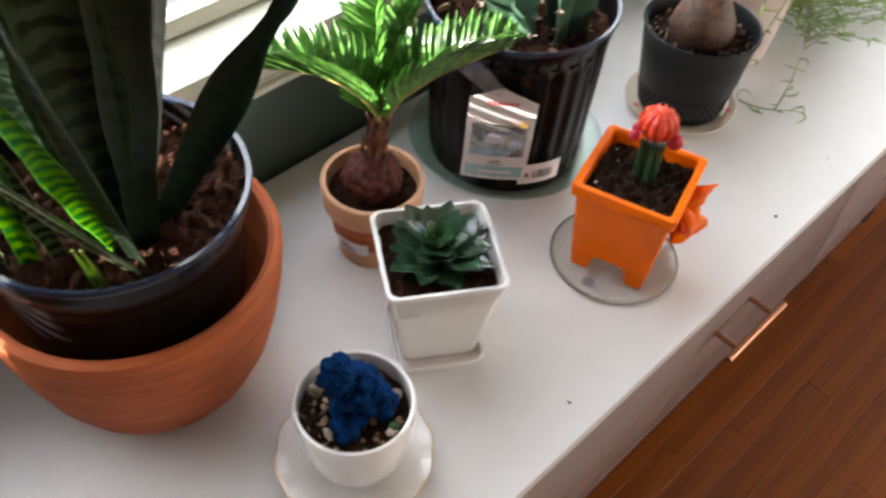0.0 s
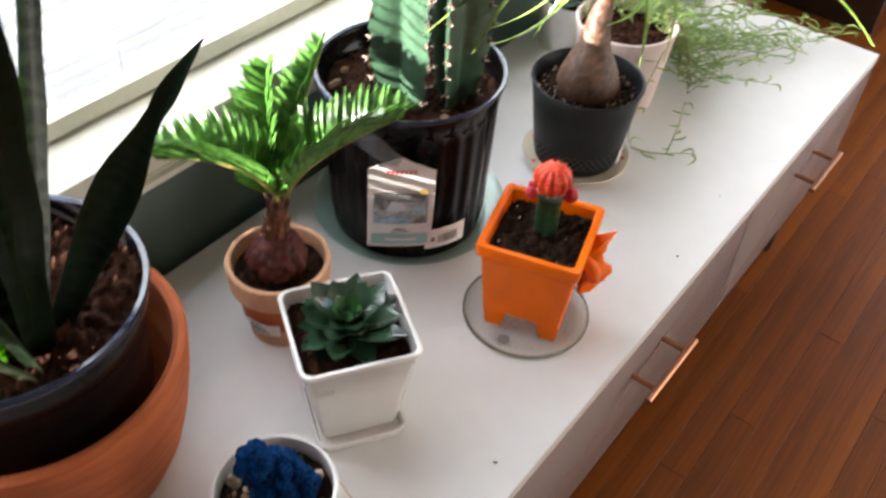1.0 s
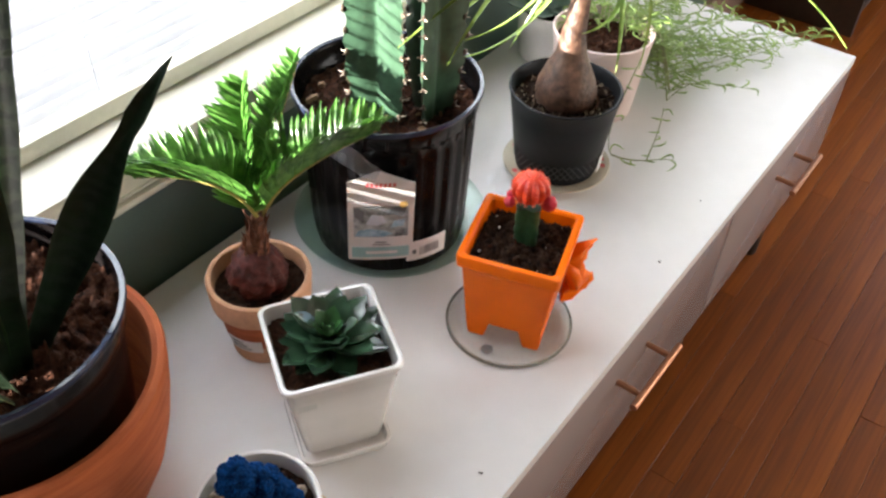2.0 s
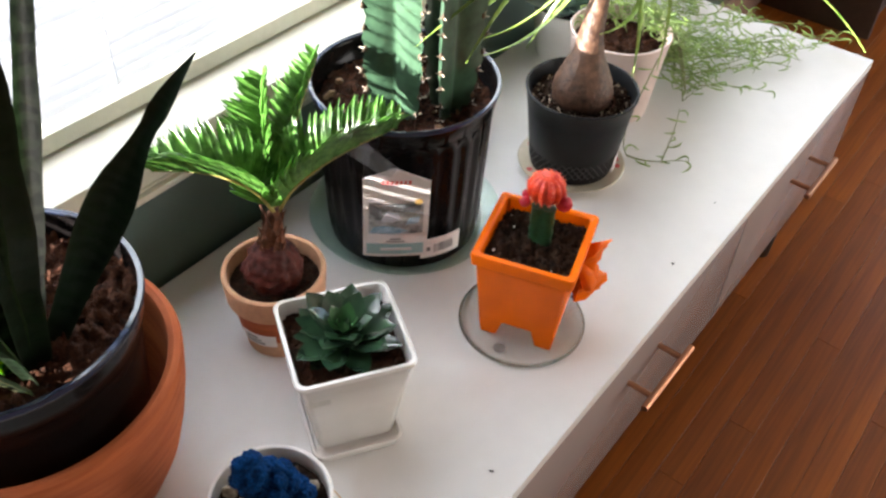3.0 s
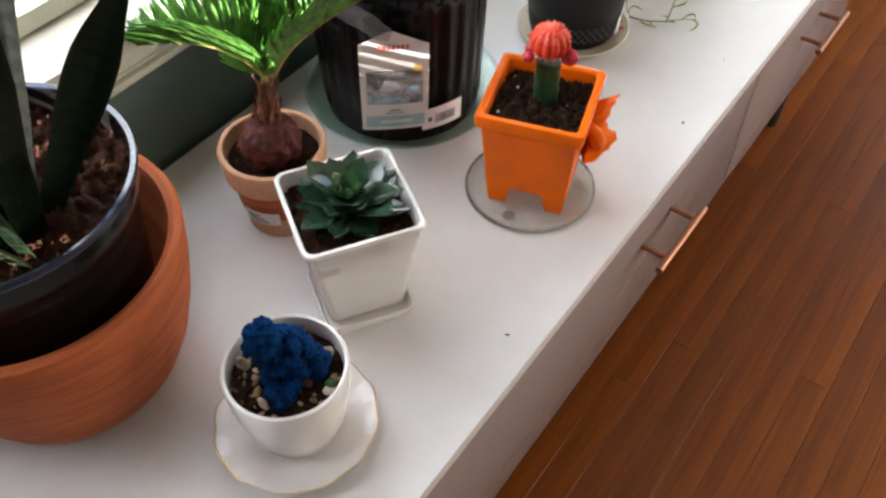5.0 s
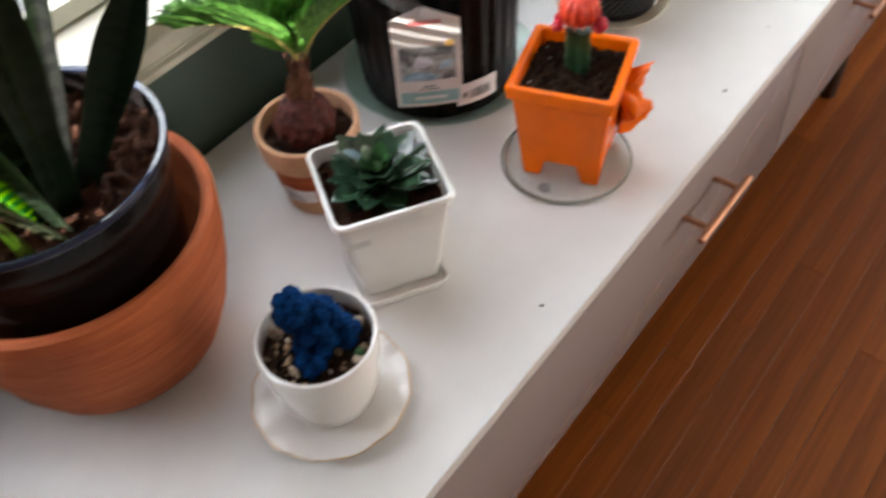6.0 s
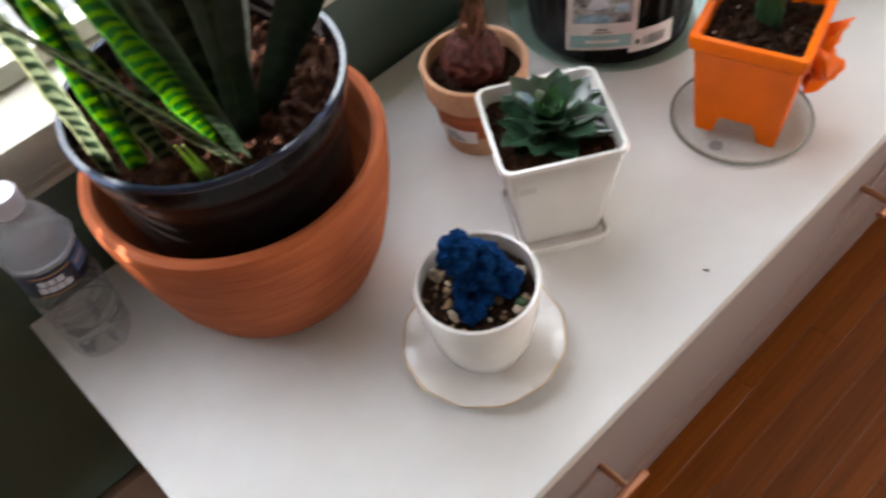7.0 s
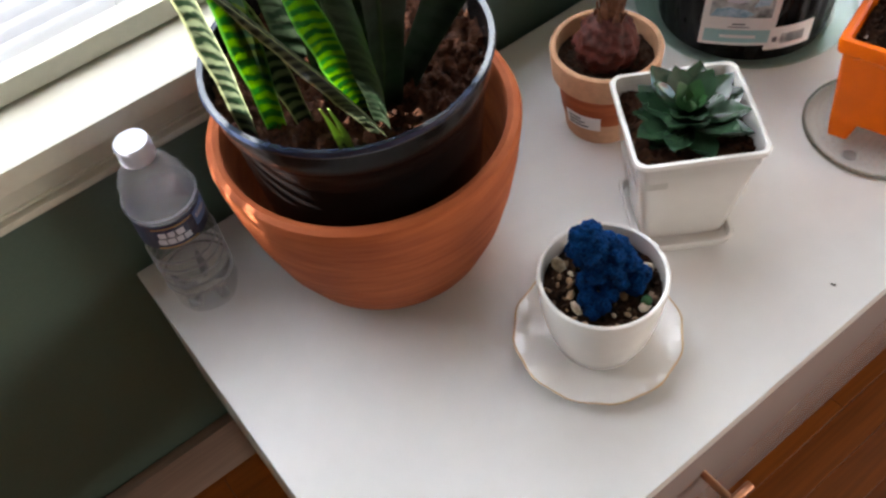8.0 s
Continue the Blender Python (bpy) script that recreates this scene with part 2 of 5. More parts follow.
label_gold = material("gold_print", (0.5, 0.3, 0.1, 1), 0.35, 0.1, 90)
label_blue = material("blue_print", (0.14, 0.26, 0.55, 1), 0.35, 0.1, 90)
card = material("white_card", (0.76, 0.73, 0.72, 1), 0.35, 0.04, 60, 0.03)
print_teal = material("teal_print", (0.30, 0.50, 0.52, 1), 0.35, 0.08, 60)
print_scene = material("garden_print", (0.20, 0.24, 0.24, 1), 0.4, 0.8, 110, second=(0.62, 0.64, 0.66, 1), blotch=45)
print_pool = material("light_blue_print", (0.22, 0.42, 0.60, 1), 0.4, 0.3, 120, second=(0.45, 0.62, 0.74, 1), blotch=60)
print_red = material("red_print", (0.66, 0.12, 0.12, 1), 0.4, 0.1, 60)
print_grey = material("grey_print", (0.12, 0.12, 0.13, 1), 0.5, 0.1, 60)
sticker_grey = material("worn_grey_sticker", (0.50, 0.49, 0.46, 1), 0.5, 0.08, 90)
felt_grey = material("grey_felt", (0.24, 0.23, 0.22, 1), 0.9, 0.3, 300, 0.4, 600)
print_yellow = material("yellow_print", (0.75, 0.50, 0.14, 1), 0.4, 0.1, 60)
blind_white = material("blind_slat", (0.52, 0.54, 0.60, 1), 0.5, 0.02, 60, translucent=0.10)
palm_green = material("palm_leaflet", (0.060, 0.180, 0.030, 1), 0.18, 0.35, 120, second=(0.17, 0.40, 0.075, 1), blotch=30, translucent=0.42)
palm_stalk = material("palm_stalk", (0.32, 0.26, 0.06, 1), 0.45, 0.25, 120)
caudex = material("palm_caudex", (0.034, 0.007, 0.007, 1), 0.6, 0.4, 160, 0.9, 160, second=(0.11, 0.024, 0.018, 1), blotch=60, spec=0.25)
husk = material("palm_husk", (0.10, 0.030, 0.014, 1), 0.8, 0.4, 160, 0.5, second=(0.27, 0.105, 0.050, 1))
cactus_green = material("euphorbia_skin", (0.026, 0.060, 0.034, 1), 0.36, 0.3, 90, 0.15, 200, second=(0.050, 0.105, 0.060, 1), blotch=16)
cactus_rib = material("euphorbia_rib_edge", (0.075, 0.050, 0.033, 1), 0.8, 0.4, 200, 0.5)
thorn = material("thorn", (0.55, 0.46, 0.36, 1), 0.6, 0.2, 90)
stock_green = material("stock_cactus_skin", (0.010, 0.042, 0.020, 1), 0.3, 0.3, 150, second=(0.032, 0.095, 0.040, 1))
graft_red = material("scarlet_cactus", (0.60, 0.018, 0.012, 1), 0.45, 0.2, 120, 0.2, second=(0.80, 0.070, 0.012, 1), blotch=60)
graft_pink = material("crimson_cactus", (0.50, 0.012, 0.035, 1), 0.5, 0.2, 160, 0.3)
graft_spine = material("pink_spine", (0.80, 0.16, 0.08, 1), 0.5, 0.1, 100)
rosette_green = material("rosette_leaf", (0.008, 0.028, 0.017, 1), 0.16, 0.35, 90, second=(0.028, 0.064, 0.032, 1), blotch=50, coat=0.35)
rosette_heart = material("rosette_young_leaf", (0.028, 0.085, 0.026, 1), 0.26, 0.25, 90, blotch=50, coat=0.2)
grey_leaf = material("grey_succulent_leaf", (0.22, 0.30, 0.27, 1), 0.5, 0.2, 90, blotch=40)
trunk_bark = material("ponytail_bark", (0.050, 0.020, 0.011, 1), 0.55, 0.35, 130, 0.8, 200, second=(0.17, 0.085, 0.050, 1), blotch=40)
pony_leaf = material("ponytail_leaf", (0.20, 0.36, 0.05, 1), 0.35, 0.3, 90, second=(0.42, 0.55, 0.13, 1), blotch=18, translucent=0.3)
trail_leaf = material("trailing_leaf", (0.23, 0.38, 0.09, 1), 0.4, 0.35, 90, second=(0.42, 0.56, 0.17, 1), blotch=30, translucent=0.3)
trail_stem = material("trailing_stem", (0.22, 0.25, 0.10, 1), 0.6, 0.25, 90)
speck = material("dark_speck", (0.03, 0.025, 0.02, 1), 0.8, 0.2)


def banded_leaf(name, through_leaf, pale, edge_tint=(0.030, 0.045, 0.022, 1), glow_gain=17.0):
    """Snake-plant skin: dark green with wavering grey-green cross bands and a pale edge; glow_gain exaggerates the
    light seen through it.
    """
    m = material(name, (0.004, 0.009, 0.005, 1), 0.32, 0.3, 90, 0.12, 260, second=(0.009, 0.021, 0.009, 1), blotch=30, spec=0.22)
    n, l = m.node_tree.nodes, m.node_tree.links
    b = n["Principled BSDF"]
    colour = b.inputs["Base Color"].links[0].from_socket
    uvn = n.new("ShaderNodeUVMap")
    sep = n.new("ShaderNodeSeparateXYZ")
    l.new(uvn.outputs[0], sep.inputs[0])
    co = n.new("ShaderNodeTexCoord")
    wob = n.new("ShaderNodeTexNoise")
    wob.inputs["Scale"].default_value, wob.inputs["Detail"].default_value = 55, 4
    l.new(co.outputs["Object"], wob.inputs["Vector"])
    mul = n.new("ShaderNodeMath")
    mul.operation = "MULTIPLY_ADD"
    mul.inputs[1].default_value = 150
    l.new(sep.outputs[1], mul.inputs[0])
    wsc = n.new("ShaderNodeMath")
    wsc.operation = "MULTIPLY"
    wsc.inputs[1].default_value = 9
    l.new(wob.outputs[0], wsc.inputs[0])
    l.new(wsc.outputs[0], mul.inputs[2])
    sn = n.new("ShaderNodeMath")
    sn.operation = "SINE"
    l.new(mul.outputs[0], sn.inputs[0])
    band = n.new("ShaderNodeMapRange")
    band.inputs[1].default_value, band.inputs[2].default_value = -0.5, 0.6
    band.inputs[4].default_value = 0.75
    l.new(sn.outputs[0], band.inputs[0])
    mix = n.new("ShaderNodeMix")
    mix.data_type = "RGBA"
    l.new(band.outputs[0], mix.inputs[0])
    l.new(colour, mix.inputs[6])
    mix.inputs[7].default_value = pale
    off = n.new("ShaderNodeMath")
    off.operation = "SUBTRACT"
    off.inputs[1].default_value = 0.5
    l.new(sep.outputs[0], off.inputs[0])
    ab = n.new("ShaderNodeMath")
    ab.operation = "ABSOLUTE"
    l.new(off.outputs[0], ab.inputs[0])
    edge = n.new("ShaderNodeMapRange")
    edge.inputs[1].default_value, edge.inputs[2].default_value = 0.40, 0.5
    l.new(ab.outputs[0], edge.inputs[0])
    mix2 = n.new("ShaderNodeMix")
    mix2.data_type = "RGBA"
    l.new(edge.outputs[0], mix2.inputs[0])
    l.new(mix.outputs[2], mix2.inputs[6])
    mix2.inputs[7].default_value = edge_tint
    l.new(mix2.outputs[2], b.inputs["Base Color"])
    # translucent colour multiplied far past the skin's own, so backlit bands glow
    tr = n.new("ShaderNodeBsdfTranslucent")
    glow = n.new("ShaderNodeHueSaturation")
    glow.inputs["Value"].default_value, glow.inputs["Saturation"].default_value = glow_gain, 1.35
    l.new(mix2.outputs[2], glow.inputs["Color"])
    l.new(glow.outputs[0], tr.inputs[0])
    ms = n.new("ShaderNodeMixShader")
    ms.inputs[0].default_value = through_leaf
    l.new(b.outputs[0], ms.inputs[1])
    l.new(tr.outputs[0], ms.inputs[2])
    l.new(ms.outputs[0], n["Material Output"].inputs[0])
    return m


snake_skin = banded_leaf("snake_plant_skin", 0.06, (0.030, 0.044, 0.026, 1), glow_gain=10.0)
# same skin again with light in its colours: shaded, backlit, then sunlit pale edges
snake_shaded = banded_leaf("shaded_snake_plant_skin", 0.03, (0.010, 0.018, 0.011, 1), (0.016, 0.026, 0.016, 1), 8.0)
snake_backlit = banded_leaf("backlit_snake_plant_skin", 0.50, (0.027, 0.036, 0.007, 1), glow_gain=16.0)
snake_sunlit = banded_leaf("sunlit_banded_skin", 0.10, (0.120, 0.145, 0.085, 1), (0.42, 0.45, 0.25, 1), 3.0)


# ---- the room ----
def structure(name, bm, mat, label, category, sharp=40):
    return tagged(part(name, bm, mat, None, "", sharp), label, category, "", "structure")


X0, X1, Y1, TOP = -2.2, 3.7, -3.2, 2.0
WX0, WX1, WZ0, WZ1 = -0.515, 1.75, 0.166, 1.55       # the window's opening
THICK = 0.13
bm = box(X0, WX0, WALL, WALL + THICK, FLOOR, TOP, 0)
box(WX1, X1, WALL, WALL + THICK, FLOOR, TOP, 0, bm)
box(WX0, WX1, WALL, WALL + THICK, FLOOR, WZ0, 0, bm)
box(WX0, WX1, WALL, WALL + THICK, WZ1, TOP, 0, bm)
structure("wall_north", bm, wall_green, "dark green painted wall under and beside the window", "wall")
bm = box(X1, X1 + 0.12, -0.1, WALL + THICK, FLOOR, TOP, 0)
box(X1, X1 + 0.12, Y1, -1.4, FLOOR, TOP, 0, bm)
box(X1, X1 + 0.12, -1.4, -0.1, FLOOR, 0.0, 0, bm)
box(X1, X1 + 0.12, -1.4, -0.1, 1.5, TOP, 0, bm)
structure("wall_east", bm, plaster, "pale grey-green painted end wall with a window", "wall")
structure("wall_west", box(X0 - 0.12, X0, Y1, WALL + THICK, FLOOR, TOP, 0), plaster, "pale grey-green painted wall of the room", "wall")
bm = box(X0, 1.85, Y1 - 0.12, Y1, FLOOR, TOP, 0)
box(3.65, X1, Y1 - 0.12, Y1, FLOOR, TOP, 0, bm)
box(1.85, 3.65, Y1 - 0.12, Y1, FLOOR, 0.0, 0, bm)
box(1.85, 3.65, Y1 - 0.12, Y1, 1.5, TOP, 0, bm)
structure("wall_south", bm, plaster, "pale grey-green painted wall with a wide window", "wall")
structure("ceiling", box(X0, X1, Y1, WALL + THICK, TOP, TOP + 0.1, 0), ceiling_paint, "plain white painted ceiling", "ceiling")
bm = box(-0.45, 0.02, WALL - 0.016, WALL - 0.001, FLOOR + 0.001, FLOOR + 0.10, 0.003)
box(X0, -0.45, WALL - 0.016, WALL - 0.001, FLOOR + 0.001, FLOOR + 0.10, 0.003, bm)
box(0.02, X1, WALL - 0.016, WALL - 0.001, FLOOR + 0.001, FLOOR + 0.10, 0.003, bm)
structure("baseboard", bm, skirting, "brown stained wooden baseboard along the green wall", "baseboard")

# the window: apron and stool with their mouldings, jambs, sash, pane
window = thing("window_1", "white painted window with moulded sill, closed pale slatted blind", "window", kind="structure")
AX0, AX1 = WX0 - 0.11, WX1 + 0.10
bm = box(AX0, AX1, WALL - 0.014, WALL - 0.001, 0.126, 0.166, 0.002)
box(AX0, AX1, WALL - 0.022, WALL - 0.001, 0.122, 0.131, 0.004, bm)
box(AX0, AX1, WALL - 0.019, WALL - 0.001, 0.153, 0.160, 0.003, bm)
box(AX0, AX1, WALL - 0.017, WALL - 0.001, 0.1325, 0.1355, 0.001, bm)
box(AX0, AX1, WALL - 0.026, WALL - 0.001, 0.1605, 0.1660, 0.002, bm)
part("apron", bm, trim_white, window)
bm = box(AX0 - 0.02, AX1 + 0.02, WALL - 0.036, WALL + THICK - 0.02, 0.1665, 0.1885, 0.006)
part("window_sill", bm, trim_white, window)
for xa, xb in ((AX0, WX0), (WX1, AX1)):
    bm = box(xa, xb, WALL - 0.018, WALL - 0.001, 0.190, WZ1 + 0.1, 0.003)
    box(xa + 0.012, xa + 0.026, WALL - 0.024, WALL - 0.001, 0.191, WZ1 + 0.1, 0.003, bm)
    part("casing", bm, trim_white, window)
part("casing", box(WX0 + 0.001, WX1 - 0.001, WALL - 0.018, WALL - 0.001, WZ1, WZ1 + 0.1, 0.003), trim_white, window)
bm = box(WX0, WX1, WALL + 0.085, WALL + 0.12, 0.189, 0.238, 0.004)
box(WX0, WX0 + 0.04, WALL + 0.085, WALL + 0.12, 0.238, WZ1, 0.004, bm)
box(WX1 - 0.04, WX1, WALL + 0.085, WALL + 0.12, 0.238, WZ1, 0.004, bm)
box(WX0 + 0.04, WX1 - 0.04, WALL + 0.085, WALL + 0.12, WZ1 - 0.04, WZ1, 0.004, bm)
part("sash", bm, trim_white, window)
pane = part("pane", box(WX0 + 0.03, WX1 - 0.03, WALL + 0.10, WALL + 0.104, 0.226, WZ1 - 0.03, 0), glass("window_pane"), window)
pane.visible_shadow = False

# the blind, slat by slat
blind = thing("window_blind", "closed white slatted blind glowing with sun behind it", "blind", (0, WALL + 0.045, 0))
part("bottom_rail", box(WX0 + 0.012, WX1 - 0.012, -0.016, 0.012, 0.1905, 0.211, 0.004), trim_white, blind)
part("head_rail", box(WX0 + 0.005, WX1 - 0.005, -0.02, 0.02, WZ1 - 0.035, WZ1 - 0.001, 0.003), blind_white, blind)
slat_bm = bmesh.new()
rows = []
for k in range(7):
    s = k / 6 - 0.5
    crown = 0.0007 * (1 - 4 * s * s)
    y, z = 0.0180 * s * 0.83 - crown * 0.56, 0.0180 * s * 0.56 + crown * 0.83
    rows.append([slat_bm.verts.new((x, y, z)) for x in (WX0 + 0.014, WX1 - 0.014)])
for p, q in zip(rows, rows[1:]):
    slat_bm.faces.new((p[0], p[1], q[1], q[0]))
slat_mesh = link_mesh("slat", slat_bm, blind_white)
PITCH = 0.0148
for i in range(87):
    s = new("slat", slat_mesh)
    s.parent, s.location = blind, (0, 0, 0.225 + PITCH * i)
    if i < 7:                       # the lowest ones hang almost shut
        s.rotation_euler = (radians((40, 38, 36, 33, 29, 22, 12)[i]), 0, 0)
for x in (-0.25, 0.1, 0.45, 0.95, 1.5):
    part("ladder_cord", tube([(x, -0.0105, 0.205), (x, -0.0105, WZ1 - 0.04)], 0.0007, 5), blind_white, blind)
part("tilt_wand", tube([(0.185, -0.018, WZ1 - 0.06), (0.182, -0.022, 0.6), (0.18, -0.022, 0.262)], 0.003, 6), blind_white, blind)


# ---- the cabinet ----
L, D, H = 1.44, 0.452, 0.206
cabinet = thing("low_cabinet", "long low white lacquered cabinet with copper handles on dark legs", "cabinet", (0, 0, FLOOR))
T = -FLOOR
part("worktop", box(0, L, 0, D, T - 0.016, T, 0.0015), lacquer, cabinet)
bm = box(0.001, 0.017, 0.019, D - 0.002, T - H, T - 0.0165, 0.001)
part("side_panel", bm, lacquer, cabinet)
part("side_panel", box(L - 0.017, L - 0.001, 0.019, D - 0.002, T - H, T - 0.0165, 0.001), lacquer, cabinet)
part("bottom_panel", box(0.0175, L - 0.0175, 0.019, D - 0.002, T - H, T - H + 0.016, 0.001), lacquer, cabinet)
part("back_panel", box(0.0175, L - 0.0175, D - 0.012, D - 0.003, T - H + 0.0165, T - 0.0165, 0), lacquer, cabinet)
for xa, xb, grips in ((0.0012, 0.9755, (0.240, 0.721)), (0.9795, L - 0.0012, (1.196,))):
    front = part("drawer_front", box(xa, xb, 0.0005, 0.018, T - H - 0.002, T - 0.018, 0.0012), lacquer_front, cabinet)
    for xc in grips:
      hz, hy = T - 0.071, -0.031
      handle = part("handle", tube([(xc - 0.0575, hy, hz), (xc + 0.0575, hy, hz)], 0.0042, 12), copper, front, "slim copper bar handle")
      for s in (-0.036, 0.036):
        part("handle_post", tube([(xc + s, 0.0015, hz), (xc + s, hy + 0.003, hz)], 0.0036, 10), copper, front)
for x in (0.05, L - 0.05):
    for y in (0.045, D - 0.05):
        part("leg", lathe([(0.011, 0), (0.0125, 0.004), (0.019, T - H - 0.004), (0.021, T - H - 0.0025)], 16), dark_wood, cabinet).location = (x, y, 0)
    part("leg_rail", box(x - 0.012, x + 0.012, 0.07, D - 0.075, T - H - 0.03, T - H - 0.003, 0.002), dark_wood, cabinet)


# ---- containers ----
def wall_pot(outer, thick, rim_round=0.6, inner_z=0.01):
    """A pot's profile from its outer (radius, height) pairs: up the outside, over the lip and down inside."""
    r, z = outer[-1]
    inner = [(rr - thick, zz) for rr, zz in reversed(outer[1:-1]) if zz > inner_z]
    lip = [(r - thick * 0.12, z + thick * 0.3), (r - thick * 0.5, z + thick * 0.45), (r - thick * 0.88, z + thick * 0.3), (r - thick, z)]
    return outer + lip + inner + [(max(0.002, outer[0][0] - thick), inner_z)]


# the terracotta bowl, with the nursery pot that stands in it
bowl = thing("terracotta_bowl", "large round terracotta bowl holding a black nursery pot", "bowl", (0.203, 0.323, 0))
prof = [(0.072, 0.0), (0.078, 0.003), (0.093, 0.022), (0.105, 0.050), (0.114, 0.085), (0.1205, 0.120), (0.124, 0.148), (0.1248, 0.158)]
part("bowl_wall", lathe(wall_pot(prof, 0.0125, inner_z=0.012), 96, 0.002), terracotta, bowl)

snake = thing("snake_plant", "tall banded snake plant in a black plastic nursery pot", "plant", (0.201, 0.321, 0.0125))
prof = [(0.076, 0.0), (0.079, 0.004), (0.092, 0.11), (0.0975, 0.170), (0.0988, 0.180), (0.0990, 0.1915), (0.0996, 0.1925), (0.1030, 0.1930), (0.1036, 0.1945), (0.1050, 0.207), (0.1061, 0.2165), (0.1063, 0.218)]
part("pot", lathe(wall_pot(prof, 0.003, inner_z=0.02), 96), black_plastic, snake, "glossy black plastic nursery pot")
part("rim", lathe([(0.1035, 0.2155), (0.1075, 0.2155), (0.1085, 0.2185), (0.1075, 0.2215), (0.1035, 0.2205)], 96, ring=True), rim_sheen, snake, "rolled rim coloured with a blue-grey sheen")
part("soil", soil("round", 0.1015, 0.197, 0.010, 80, 3), earth_brown, snake, "loose brown coir soil", 180)
tagged(part("loose_soil", crumbs(1300, 0.097, 0.1985, 0.0022, 11), earth_brown, snake, "", 180), kind="stuff")
# base, bend and tip (metres from the pot's middle), width, heading of its face, twist
SNAKE_LEAVES = [
    ((-0.015, -0.045, 0.186), (-0.050, -0.075, 0.300), (-0.090, -0.110, 0.440), 0.019, -118, 0.2),
    ((-0.018, -0.066, 0.186), (-0.050, -0.100, 0.270), (-0.115, -0.065, 0.380), 0.020, -150, 0.5),
    ((-0.012, -0.058, 0.186), (-0.040, -0.110, 0.300), (-0.085, -0.150, 0.520), 0.022, -150, 0.3),
    ((-0.089, -0.005, 0.186), (-0.091, -0.008, 0.314), (-0.113, -0.004, 0.430), 0.024, -150, 0.3),
    ((-0.072, -0.014, 0.186), (-0.072, -0.008, 0.320), (-0.080, 0.010, 0.470), 0.024, -125, 0.3),
    ((-0.052, -0.020, 0.186), (-0.066, -0.010, 0.300), (-0.100, 0.020, 0.400), 0.022, -120, 0.4),
    ((-0.004, -0.051, 0.186), (0.006, -0.085, 0.438), (0.024, -0.105, 0.640), 0.036, -100, 0.3),
    ((-0.018, -0.043, 0.186), (-0.020, -0.070, 0.434), (-0.024, -0.085, 0.640), 0.052, -105, 0.3),
    ((0.004, -0.040, 0.186), (0.072, 0.030, 0.310), (0.190, 0.120, 0.510), 0.024, -60, 0.3),
    ((0.000, -0.030, 0.186), (0.020, -0.005, 0.350), (0.050, 0.030, 0.600), 0.036, -75, 0.2),
    ((-0.020, -0.016, 0.186), (-0.016, -0.020, 0.400), (-0.010, -0.030, 0.620), 0.046, -115, 0.3),
    ((-0.020, 0.030, 0.186), (-0.022, 0.036, 0.350), (-0.025, 0.040, 0.560), 0.050, -140, 0.2),
    # leaves headed 152 face the sun, added to shade the soil
    ((0.004, 0.020, 0.186), (0.006, 0.022, 0.350), (0.010, 0.024, 0.560), 0.046, 152, 0.2),
    ((-0.006, 0.000, 0.186), (-0.012, 0.000, 0.350), (-0.020, -0.010, 0.600), 0.052, -160, 0.1),
    ((-0.012, -0.034, 0.186), (-0.020, -0.040, 0.350), (-0.030, -0.050, 0.600), 0.046, 152, 0.1),
]


def snake_leaf(a, b, c, face, twist, widths, skin):
    part("leaf", blade(curve_points(a, b, c, 18), widths, (math.cos(radians(face)), math.sin(radians(face)), 0.25), 0.30, 0.0022, None, twist), skin, snake, sharp=70)


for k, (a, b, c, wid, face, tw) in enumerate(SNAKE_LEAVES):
    snake_leaf(a, b, c, face, tw, [wid * (0.50 + 0.50 * min(1, i / 6)) * (1 - max(0, (i - 9) / 8) ** 1.6 * 0.97) * (1 + 0.07 * math.sin(i * 1.7 + a[0] * 90)) for i in range(18)], snake_backlit if k in (0, 4) else snake_sunlit if k in (1, 3, 5) else snake_shaded if k in (6, 9) else snake_skin)
# the one that leans out over the rim: broad and buckled half way, then drawn out to a thin tip
snake_leaf((0.010, -0.042, 0.186), (0.111, -0.034, 0.308), (0.1487, -0.0908, 0.399), 233, 0.35,
           [0.016, 0.018, 0.020, 0.023, 0.026, 0.030, 0.033, 0.034, 0.033, 0.028, 0.021, 0.0150, 0.0125, 0.0150, 0.0130, 0.0090, 0.0055, 0.0010], snake_shaded)
for bx, by in ((-0.045, -0.066), (-0.049, -0.062)):
    part("young_shoot", blade(curve_points((bx, by, 0.19), (bx, by, 0.21), (bx - 0.006, by + 0.006, 0.232), 8), [0.003, 0.004, 0.005, 0.005, 0.004, 0.003, 0.002, 0.001], (-0.3, -1, 0.2), 0.3, 0.002), pony_leaf, snake)

# the water bottle
bottle = thing("water_bottle", "small clear plastic water bottle with white cap and navy label", "bottle", (0.045, 0.390, 0.0))
prof = [(0.016, 0.003), (0.024, 0.0005), (0.029, 0.002), (0.0315, 0.009), (0.0318, 0.030)]
for i in range(5):
    z = 0.034 + 0.012 * i
    prof += [(0.0318, z), (0.0303, z + 0.003), (0.0303, z + 0.006), (0.0318, z + 0.009)]
prof += [(0.0318, 0.098), (0.0312, 0.101), (0.0312, 0.131), (0.0318, 0.134), (0.0315, 0.142), (0.0285, 0.158), (0.0225, 0.170), (0.0155, 0.177), (0.0130, 0.180), (0.0130, 0.186)]
part("shell", lathe(prof, 60, ridges=5, depth=0.0010), bottle_plastic, bottle)
